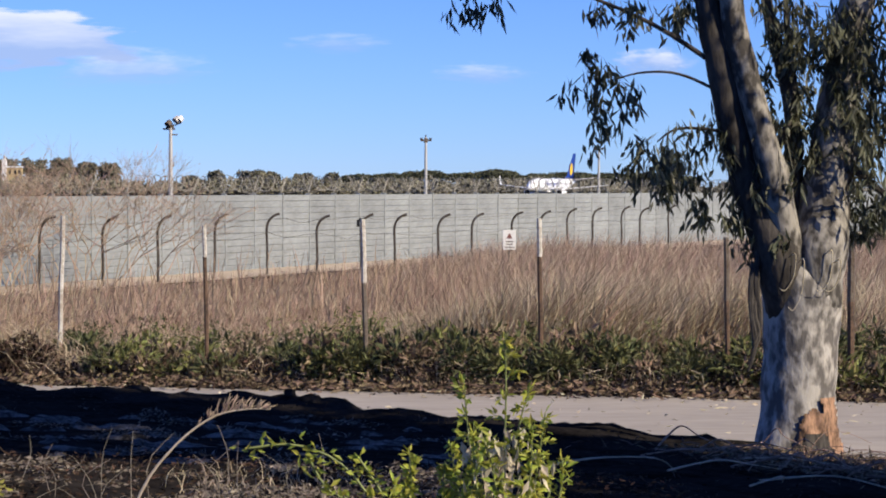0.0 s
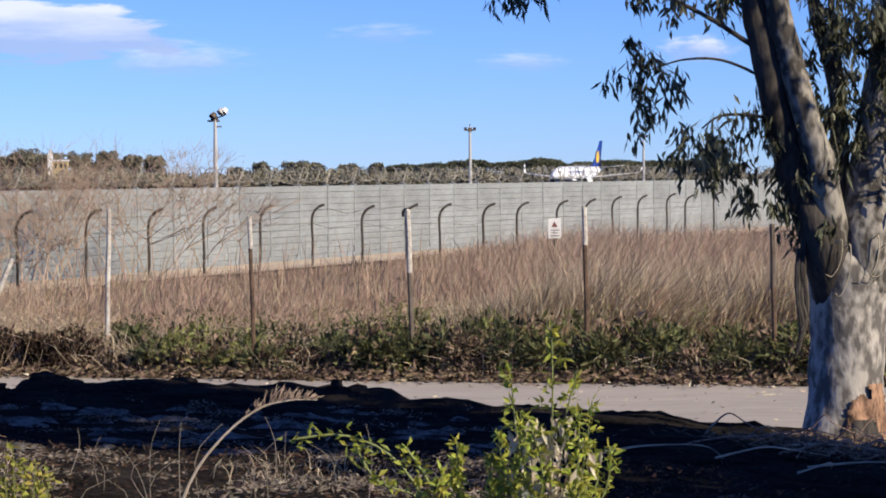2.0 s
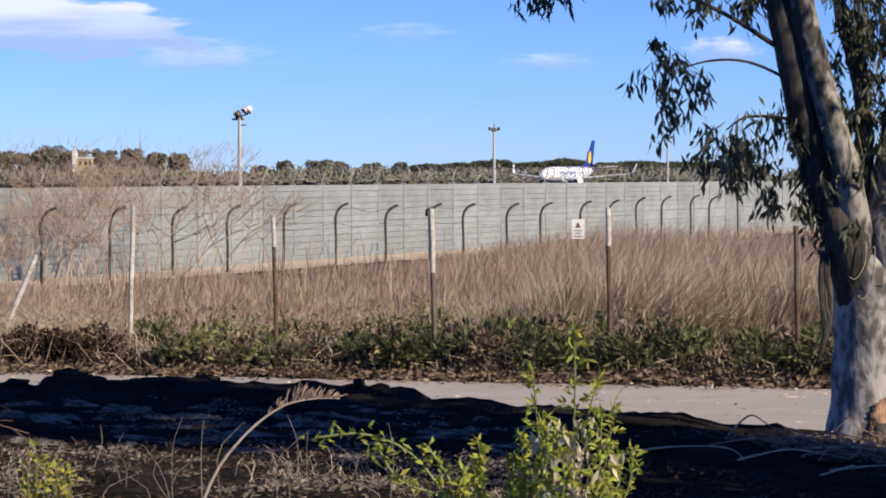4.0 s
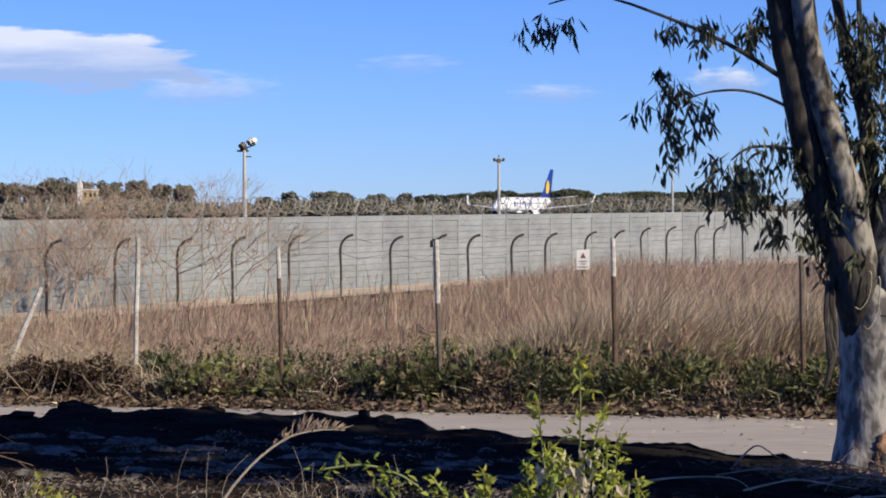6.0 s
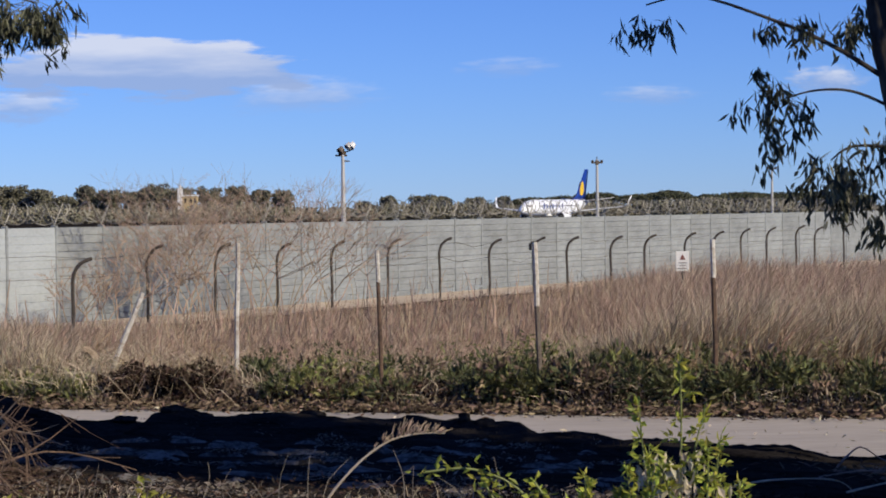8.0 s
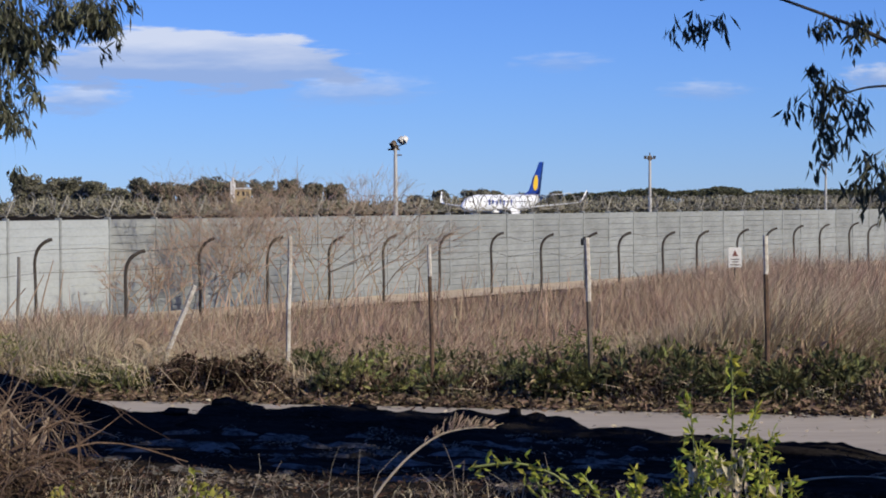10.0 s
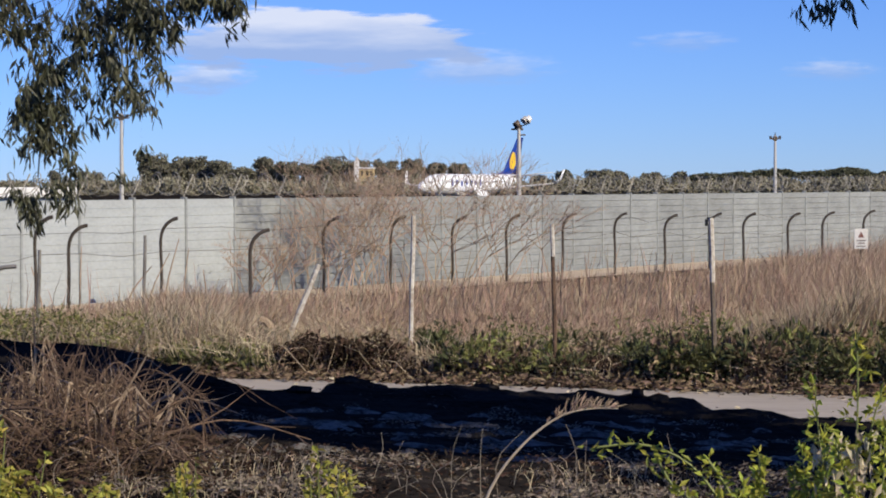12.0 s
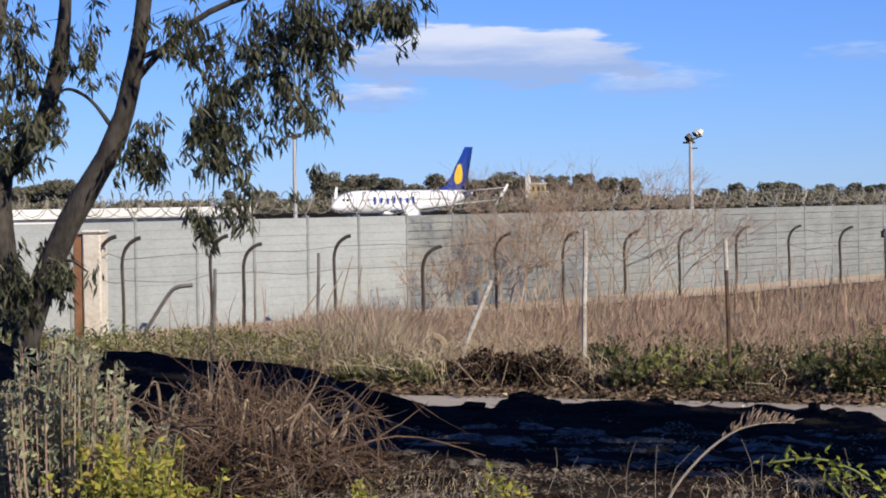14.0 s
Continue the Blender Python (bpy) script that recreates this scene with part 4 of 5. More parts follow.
def gum_tree_two():
    t = holder("gum_tree", -8.6, 27.0, 0.8, "slender gum tree leaning, with drooping dark foliage", "tree")
    ox, oy, oz = 8.6, -27.0, -0.8

    def limb(name, pts, radii, seg=10, n=16):
        bm = bmesh.new()
        q = spline([(x + ox, y + oy, z + oz) for x, y, z in pts], n)
        r = np.interp(np.linspace(0, len(radii) - 1, n), np.arange(len(radii)), radii)
        tube(bm, q, list(r), seg, 0.2)
        return part(name, bm, DARK_BARK, t, smooth=True)

    limb("trunk", [(-8.62, 27.0, 0.75), (-8.47, 27.0, 1.4), (-7.95, 27.0, 2.51), (-7.6, 27.0, 3.05), (-7.33, 27.0, 3.61), (-7.15, 27.0, 4.3), (-7.01, 27.0, 5.12), (-6.8, 26.8, 6.5)], [0.19, 0.17, 0.155, 0.14, 0.13, 0.11, 0.10, 0.06])
    limb("limb", [(-8.6, 27.1, 0.9), (-8.85, 27.1, 2.0), (-8.87, 27.1, 3.01), (-8.43, 27.1, 3.49), (-8.1, 27.1, 4.5), (-8.0, 27.0, 5.3)], [0.15, 0.14, 0.13, 0.12, 0.10, 0.07])
    limb("limb", [(-8.8, 27.0, 1.4), (-8.9, 27.0, 2.6), (-9.0, 27.0, 4.0), (-8.8, 27, 5.2)], [0.14, 0.12, 0.10, 0.08])
    limb("branch", [(-7.25, 27, 4.0), (-6.8, 27, 4.5), (-6.2, 27, 4.95), (-5.4, 27, 5.2), (-4.6, 27, 5.25), (-4.0, 27, 5.1)], [0.05, 0.045, 0.04, 0.03, 0.02, 0.012], 8)
    limb("branch", [(-7.4, 27, 3.5), (-7.7, 27, 3.9), (-8.0, 27, 4.05), (-8.2, 27, 3.9)], [0.03, 0.025, 0.02, 0.01], 8)
    limb("branch", [(-7.1, 27, 4.4), (-6.7, 27, 4.5), (-6.3, 27, 4.2), (-6.15, 27, 3.6), (-6.2, 27, 2.7)], [0.035, 0.03, 0.022, 0.016, 0.008], 8)
    limb("branch", [(-8.3, 27, 1.8), (-8.0, 26.9, 1.95), (-7.75, 26.9, 1.8)], [0.03, 0.02, 0.01], 8)
    low = [(-5.66, 27, 4.26, 0.61, 0.81, 420), (-5.03, 27, 4.31, 0.44, 0.84, 420), (-4.02, 27, 4.87, 0.47, 0.3, 220), (-6.23, 27, 3.65, 0.4, 0.54, 260), (-7.08, 27, 3.19, 0.3, 0.4, 200), (-5.96, 27, 3.17, 0.3, 0.34, 160), (-6.32, 27, 2.35, 0.19, 0.22, 80), (-5.83, 27, 2.55, 0.2, 0.19, 70), (-8.63, 27, 4.26, 0.44, 0.88, 420),
           (-8.51, 27, 3.35, 0.3, 0.4, 160), (-7.77, 27, 4.45, 0.34, 0.54, 120), (-6.49, 27, 4.69, 0.4, 0.4, 180), (-8.11, 27, 1.82, 0.3, 0.27, 160), (-8.68, 27, 1.68, 0.34, 0.4, 240), (-8.69, 27, 1.26, 0.4, 0.34, 200), (-4.88, 27, 4.86, 0.61, 0.34, 260), (-8.21, 27, 3.69, 0.2, 0.27, 60)]
    v, f = leaf_clumps([(x + ox, y + oy - 0.1, z + oz, a, b, int(n * 1.4)) for x, y, z, a, b, n in low], 0.18, 0.036, 1.9)
    stuff_mesh("low_foliage", v, f, GUM_LEAF, t, "drooping dark olive leaves")
    high = []
    for k in range(20):
        a, r = rng.random() * 6.28, 2.2 * math.sqrt(rng.random())
        high.append((1.2 + r * math.cos(a), -0.5 + r * math.sin(a), 5.2 + 3.5 * rng.random(), 0.6, 0.6, 110))
    v, f = leaf_clumps(high, 0.2, 0.05)
    stuff_mesh("crown", v, f, GUM_LEAF, t)


gum_tree_two()


# the row of trees beside the bank that keeps it in shade
def shade_tree(x, y, h, r, z0):
    t = holder("roadside_tree", x, y, float(ground_z(x, y)), "tall leafy gum tree of the roadside row", "tree", "row of roadside trees")
    bm = bmesh.new()
    tube(bm, spline([(0, 0, 0), (0.1, 0, h * 0.3), (-0.1, 0, h * 0.6), (0, 0, h * 0.92)], 10), [0.4, 0.36, 0.33, 0.3, 0.27, 0.24, 0.2, 0.15, 0.1, 0.05], 8)
    part("trunk", bm, DARK_BARK, t)
    chunks = []
    n = int((h - z0) * 2.6)
    for k in range(n):
        a, q = rng.random() * 6.28, r * 0.75 * math.sqrt(rng.random())
        chunks.append(leafy_volume(q * math.cos(a), q * math.sin(a), z0 + (h - z0) * (k + rng.random()) / n, r * 0.5, r * 0.5, 0.9, 130, 0.42, 0.26))
    v, f = joined(chunks)
    stuff_mesh("crown", v, f, GUM_LEAF, t)


for x, y, h, r, z0 in ((10.6, 11.7, 16, 1.7, 2.5), (11.6, 9.2, 17, 1.8, 2.5), (11.5, 6.6, 18, 1.8, 2.0), (11.6, 4.0, 8.5, 1.6, 2.0), (14.5, 9.5, 18, 1.8, 3.0)):
    shade_tree(x, y, h, r, z0)


# ---- field and weeds ----
def in_view(n, y0, y1, a0=-0.27, a1=0.32):
    y = rng.uniform(y0, y1, n)
    return rng.uniform(a0, a1, n) * y, y


def grass_height(x, y):
    a = x / y
    return 0.42 + 0.60 * np.exp(-((a + 0.165) / 0.036) ** 2) * smooth01((44 - y) / 5) + 1.0 * smooth01((a - 0.05) / 0.10) - 0.1 * smooth01((y - 45) / 12)


def field_grass():
    n = 175000
    y = 30.2 + 36 * rng.random(n) ** 1.6
    x = rng.uniform(-0.27, 0.32, n) * y
    keep = (x > wall_x(y) + 4.4) & (y > road_far(x) + 1.2)
    x, y = x[keep], y[keep]
    h = grass_height(x, y)
    clump = np.array([noise.noise((a * 0.9, b * 0.9, 0)) for a, b in zip(x[::1], y[::1])])
    h = h * (0.75 + 0.45 * clump + 0.45 * rng.random(len(x)))
    P = np.stack([x, y, np.zeros(len(x)) - 0.02], 1)
    D = np.stack([rng.normal(0.16, 0.22, len(x)), rng.normal(0, 0.2, len(x)), np.ones(len(x))], 1)
    w = rng.uniform(0.006, 0.015, len(x))
    D[:, 0] += 0.22 * smooth01((x / y - 0.08) / 0.08)
    pale = rng.random(len(x)) < (0.24 + 0.20 * smooth01((-x - 1) / 6) + 0.5 * smooth01((36.5 - y) / 4))
    for name, k, m, label in (("dry_grass", ~pale, DRY, "tall reddish-brown dry grass filling the field"), ("straw_grass", pale, STRAW, "pale straw-coloured dry grass stalks")):
        v, f = blades(P[k], D[k], h[k], w[k])
        tagged(stuff_mesh(name, v, f, m), label, "grass", kind="stuff")


field_grass()


def stray_stalks():
    n = 900
    y = rng.uniform(38, 64, n)
    x = rng.uniform(-0.26, 0.16, n) * y
    keep = x > wall_x(y) + 3.2
    x, y = x[keep], y[keep]
    P = np.stack([x, y, np.zeros(len(x))], 1)
    D = np.stack([rng.normal(0.05, 0.18, len(x)), rng.normal(0, 0.15, len(x)), np.ones(len(x))], 1)
    v, f = blades(P, D, rng.uniform(0.5, 1.35, len(x)), rng.uniform(0.014, 0.03, len(x)), 0.12)
    tagged(stuff_mesh("weed_stalks", v, f, TWIG), "tall bare weed stalks above the dry grass", "stalks", kind="stuff")
    # tufts of yellow straw on the left rise
    n = 9000
    x = rng.uniform(-13.5, -1.5, n)
    y = road_far(x) + np.where(x > -5.0, 2.0, 0.8) + 6.0 * rng.random(n)
    tuft = np.array([noise.noise((a * 1.4, c * 1.4, 11)) for a, c in zip(x, y)])
    k = tuft > 0.0
    P = np.stack([x[k], y[k], np.zeros(k.sum())], 1)
    D = np.stack([rng.normal(0.15, 0.4, k.sum()), rng.normal(-0.15, 0.35, k.sum()), np.ones(k.sum())], 1)
    v, f = blades(P, D, (0.35 + 0.9 * tuft[k]) * rng.uniform(0.6, 1.2, k.sum()), rng.uniform(0.01, 0.022, k.sum()), 0.5)
    tagged(stuff_mesh("straw_tufts", v, f, YSTRAW), "yellow straw tufts on the rise behind the road", "grass", kind="stuff")


stray_stalks()


def weed_strip():
    """Green weeds and litter along the fence, with gaps."""
    # plants with leafy tops and hollow, shaded feet
    green, yellow, brown = [], [], []
    for k in range(370):
        x = rng.uniform(-9, 11)
        off = 0.45 + 1.9 * rng.random() ** 1.3
        if (0.2 < x < 0.95 and off < 1.3) or (-4.0 < x < -1.95 and off < 1.9):
            continue
        tall = 0.30 + 0.16 * noise.noise((x * 0.9, off, 2)) + 0.22 * rng.random() ** 2 + 0.10 * off * smooth01((x - 0.5) / 2)
        tall *= 0.55 + 0.45 * smooth01((x + 3.4) / 2.2)
        r = rng.uniform(0.16, 0.34)
        n = int(rng.uniform(50, 110))
        u = unit(rng.normal(size=(n, 3)) * np.array([1, 1, 0.9]) + np.array([0, 0, 0.5]))
        P = u * np.array([r, r, tall * 0.5]) * rng.uniform(0.6, 1.1, (n, 1)) + np.array([x, float(road_far(x)) + off, tall * 0.62])
        D = u * 0.8 + rng.normal(size=(n, 3)) * 0.6 + np.array([0, 0, 0.15])
        leaf = kites(P, D, rng.uniform(0.07, 0.18, n), rng.uniform(0.025, 0.06, n), 0.2)
        pale = noise.noise((x * 0.8, off * 0.9, 21)) + 0.35 * rng.normal() + 0.5 * math.exp(-((x + 1.0) / 0.9) ** 2)
        (brown if rng.random() < 0.28 else yellow if pale > 0.55 else green).append(leaf)
    # olive and straw-coloured weeds on the rise
    for k in range(230):
        x, off = rng.uniform(-13.5, -3.9), rng.uniform(0.5, 3.0)
        tall, n = rng.uniform(0.2, 0.5) + (0.3 if x < -5.5 else 0), 60
        P = np.stack([rng.normal(x, 0.16, n), rng.normal(float(road_far(x)) + off, 0.16, n), tall * rng.uniform(0.3, 1.0, n)], 1)
        leaf = kites(P, rng.normal(size=(n, 3)) + np.array([0, 0, 0.4]), rng.uniform(0.05, 0.14, n), rng.uniform(0.014, 0.034, n), 0.2)
        (yellow if k % 3 else green).append(leaf)
    # dark leaves that stand in for the shade under the weeds
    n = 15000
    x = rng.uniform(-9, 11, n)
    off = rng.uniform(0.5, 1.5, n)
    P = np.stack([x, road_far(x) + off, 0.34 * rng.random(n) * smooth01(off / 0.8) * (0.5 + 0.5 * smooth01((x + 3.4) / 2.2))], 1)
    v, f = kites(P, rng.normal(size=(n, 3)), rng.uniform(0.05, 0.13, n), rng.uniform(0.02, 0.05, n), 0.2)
    tagged(stuff_mesh("undergrowth", v, f, DEADLEAF), "dark leaves filled in as the shade under the weeds", "undergrowth", kind="stuff")
    # olive weeds that climb into the grass
    for k in range(120):
        x = rng.normal(2.6, 1.5) if k % 2 else rng.uniform(-2, 9)
        off = rng.uniform(1.8, 3.6)
        tall = rng.uniform(0.35, 0.85)
        n = 46
        P = np.stack([rng.normal(x, 0.12, n), rng.normal(float(road_far(x)) + off, 0.12, n), tall * rng.uniform(0.4, 1.0, n)], 1)
        leaf = kites(P, rng.normal(size=(n, 3)) + np.array([0, 0, 0.4]), rng.uniform(0.04, 0.11, n), rng.uniform(0.014, 0.03, n), 0.2)
        (yellow if k % 3 == 0 else green).append(leaf)
    for chunks, m, name, label in ((green, WEED, "weeds", "low dark green weeds along the fence foot"), (yellow, LIGHTWEED, "yellow_weeds", "yellowing weeds along the fence foot"), (brown, LITTER, "dry_weeds", "dry brown weeds along the fence foot")):
        v, f = joined(chunks)
        tagged(stuff_mesh(name, v, f, m), label, "weeds", kind="stuff")
    # dead brown bushes, hollow underneath; the last one stands in for a shaded hollow
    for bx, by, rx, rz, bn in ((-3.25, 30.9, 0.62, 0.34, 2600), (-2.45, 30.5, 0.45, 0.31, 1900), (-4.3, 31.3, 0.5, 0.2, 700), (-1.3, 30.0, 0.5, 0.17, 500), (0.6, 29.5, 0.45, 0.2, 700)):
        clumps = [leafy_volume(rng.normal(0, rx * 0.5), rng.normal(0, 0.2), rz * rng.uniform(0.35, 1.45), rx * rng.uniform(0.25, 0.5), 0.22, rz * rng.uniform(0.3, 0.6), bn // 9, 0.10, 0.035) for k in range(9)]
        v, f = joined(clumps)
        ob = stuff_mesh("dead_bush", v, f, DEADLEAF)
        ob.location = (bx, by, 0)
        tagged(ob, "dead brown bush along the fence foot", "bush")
    n = 9000
    x = rng.uniform(-9, 11, n)
    y = road_far(x) + rng.normal(0.35, 0.35, n)
    P = np.stack([x, y, np.abs(rng.normal(0.03, 0.05, n)) + 0.02], 1)
    D = np.stack([rng.normal(0, 1, n), rng.normal(0, 1, n), rng.normal(0.1, 0.35, n)], 1)
    v, f = kites(P, D, rng.uniform(0.06, 0.16, n), rng.uniform(0.02, 0.05, n), 0.2)
    tagged(stuff_mesh("leaf_litter", v, f, LITTER), "brown dry leaf litter along the road edge", "leaf litter", kind="stuff")
    n = 260
    x = rng.uniform(-4, 9, n)
    y = road_far(x) - 4.5 * rng.random(n) ** 1.5
    ok = y > np.interp(x, CREST_X, CREST_Y) + 0.9
    P = np.stack([x[ok], y[ok], np.full(ok.sum(), 0.045)], 1)
    D = np.stack([rng.normal(0, 1, ok.sum()), rng.normal(0, 1, ok.sum()), rng.normal(0.05, 0.12, ok.sum())], 1)
    v, f = kites(P, D, rng.uniform(0.05, 0.13, ok.sum()), rng.uniform(0.015, 0.04, ok.sum()), 0.2)
    tagged(stuff_mesh("road_leaves", v, f, PALE_LEAF), "pale dry leaves scattered on the asphalt", "leaf litter", kind="stuff")
    # dry stalks that lean out of the weeds
    n = 8500
    x = rng.uniform(-9, 11, n)
    y = road_far(x) + 0.5 + 2.2 * rng.random(n)
    hide = (x > -3.7) & (x < -1.9) & (rng.random(n) < 0.8)
    y = np.where(hide, y + 1.6, y)
    P = np.stack([x, y, np.zeros(n)], 1)
    D = np.stack([rng.normal(0, 0.5, n), rng.normal(-0.2, 0.4, n), np.ones(n)], 1)
    v, f = blades(P, D, rng.uniform(0.3, 0.95, n) * (0.7 + 0.5 * smooth01(-x / 4)), rng.uniform(0.008, 0.018, n), 0.5)
    tagged(stuff_mesh("dry_stalks", v, f, STRAW), "pale dry stalks leaning among the weeds", "stalks", kind="stuff")


weed_strip()


def bramble(x, y, rx, ry, rz, n, material, name, label, pieces=False, thin=1.0):
    """A dry tangle of arching stems."""
    bm = bmesh.new()
    heap = holder(name, x, y, float(ground_z(x, y)), label, "brushwood") if pieces else None
    for k in range(n):
        a = rng.random() * 6.28
        r = math.sqrt(rng.random())
        bx, by = rx * r * math.cos(a) * 0.7, ry * r * math.sin(a) * 0.7
        z0 = float(ground_z(x + bx, y + by))
        dx, dy = rng.normal(0, rx * rng.choice((0.15, 0.3, 0.45))), rng.normal(-0.05, ry * 0.3)
        h = rz * rng.uniform(0.3, 1.1) * (1.1 - 0.5 * r)
        kx, kz = rng.normal(0, 0.04), rng.normal(0, 0.05)
        pts = spline([(bx, by, -0.02), (bx + dx * 0.4 + kx, by + dy * 0.4, h * 0.7 + kz), (bx + dx - kx, by + dy, h), (bx + dx * 1.8, by + dy * 1.5, h * rng.uniform(0.3, 0.9))], 12)
        w = rng.uniform(0.003, 0.008) * thin
        o = Vector((0, 0, z0 - float(ground_z(x, y)))) if pieces else Vector((x, y, z0))
        if pieces:
            droop = h * rng.uniform(0.75, 1.25)
            pts = spline([(bx, by, -0.02), (bx + dx * 0.6 + kx, by + dy * 0.7, h * 0.72 + kz), (bx + dx * 1.2 - kx, by + dy * 1.3, h * 0.95 - kz), (bx + dx * 1.8, by + dy * 1.7, droop * 0.5)], 12)
            w = rng.uniform(0.003, 0.006) if k % 3 else rng.uniform(0.007, 0.013)
        tube(bm, [Vector(p) + o for p in pts], [w * (1.2 - 0.075 * i) for i in range(12)], 4)
        twigs = []
        if pieces:
            for j in rng.integers(3, 11, 4):
                p = Vector(pts[j]) + o
                d = (Vector(pts[j + 1]) - Vector(pts[j])).normalized() + Vector(rng.normal(size=3)) * 0.55
                L = rng.uniform(0.08, 0.3)
                twigs.append(tube(bmesh.new(), [p, p + d * L * 0.5, p + d * L + Vector((0, 0, 0.03))], [w * 0.6, w * 0.45, w * 0.2], 4))
        if pieces:
            wood = STICK if rng.random() < 0.24 else material
            branch = part("branch", bm, wood, heap)
            for twig in twigs:
                part("twig", twig, wood, branch)
            bm = bmesh.new()
    if pieces:
        bm.free()
        return heap
    return tagged(part(name, bm, material), label, "brushwood", kind="stuff")


bramble(-2.9, 34.2, 0.9, 0.6, 0.75, 190, TWIG, "dry_bramble", "brown dry bramble tangle at the fence foot")
bramble(-4.2, 34.8, 1.0, 0.6, 0.6, 150, TWIG, "dry_bramble", "brown dry bramble tangle at the fence foot")
for bx, by, rx, rz, bn in ((-1.9, 30.6, 0.45, 0.6, 110), (-3.1, 30.8, 0.8, 0.8, 95), (-4.6, 31.9, 0.9, 0.55, 120), (-6.0, 32.2, 1.0, 0.5, 130), (-7.4, 32.7, 1.0, 0.5, 130), (0.4, 30.2, 0.6, 0.4, 50), (3.6, 29.0, 0.6, 0.45, 60)):
    bramble(bx, by, rx, 0.5, rz, bn, STICK if bn % 20 else TWIG, "dry_bramble", "brown dry bramble tangle along the road edge")
bramble(-1.6, 32.6, 0.5, 0.4, 0.55, 90, STICK, "dry_bramble", "straw-coloured tangle under a fence post")


def bare_shrub(x, y, h, seed, label):
    """A leafless shrub that forks again and again."""
    r2 = random.Random(seed)
    bm = bmesh.new()

    def grow(p, d, L, w, depth):
        q = p + d * L
        mid = (p + q) / 2 + Vector((r2.gauss(0, 0.05), r2.gauss(0, 0.05), 0)) * L
        tube(bm, [p, mid, q], [w, w * 0.85, w * 0.7], 4)
        if depth:
            for k in range(3 if depth > 1 else 4):
                nd = (d + Vector((r2.gauss(0, 0.5), r2.gauss(0, 0.4), r2.gauss(0.05, 0.25)))).normalized()
                grow(q, nd, L * r2.uniform(0.55, 0.9), w * 0.62, depth - 1)

    for k in range(8):
        d = Vector((r2.gauss(0, 0.42), r2.gauss(0, 0.3), 1)).normalized()
        grow(Vector((x + r2.gauss(0, 0.55), y + r2.gauss(0, 0.3), 0)), d, h * 0.29, 0.019, 4)
    tagged(part("bare_shrub", bm, TWIG), label, "shrub")


bare_shrub(-4.6, 53.5, 3.8, 1, "tall leafless grey-brown shrub before the wall")
bare_shrub(-2.6, 55.0, 4.1, 2, "tall leafless grey-brown shrub before the wall")
bare_shrub(-6.3, 50.5, 1.7, 3, "small leafless shrub in dry grass")
bare_shrub(-3.7, 54.5, 3.3, 6, "tall leafless grey-brown shrub before the wall")
bare_shrub(-1.9, 56.6, 3.7, 9, "tall leafless grey-brown shrub before the wall")
bare_shrub(-5.4, 51.5, 2.6, 7, "leafless grey-brown shrub before the wall")


def leaning_sticks():
    for x, y, dx, h in ((-8.35, 46, 0.5, 1.2), (-8.0, 46, 0.35, 1.5), (-7.6, 46, 0.15, 1.3), (-9.3, 44, 0.05, 1.4), (-10.0, 44, -0.25, 1.0), (-9.0, 47, 0.6, 0.9), (-6.9, 45, -0.1, 0.9), (-4.2, 43, 0.2, 1.0), (-3.0, 42, -0.1, 1.1), (4.9, 33.0, 0.02, 1.0), (5.1, 33.5, 0.25, 0.9)):
        bm = bmesh.new()
        tube(bm, spline([(0, 0, 0), (dx * 0.4, 0, h * 0.5), (dx, 0, h)], 7), [0.02, 0.019, 0.018, 0.016, 0.014, 0.012, 0.009], 5, 0.2)
        ob = part("dry_stick", bm, TWIG)
        ob.location = (x, y, 0)
        tagged(ob, "thin dry stick standing in the grass", "stick", "sticks in the grass")


leaning_sticks()


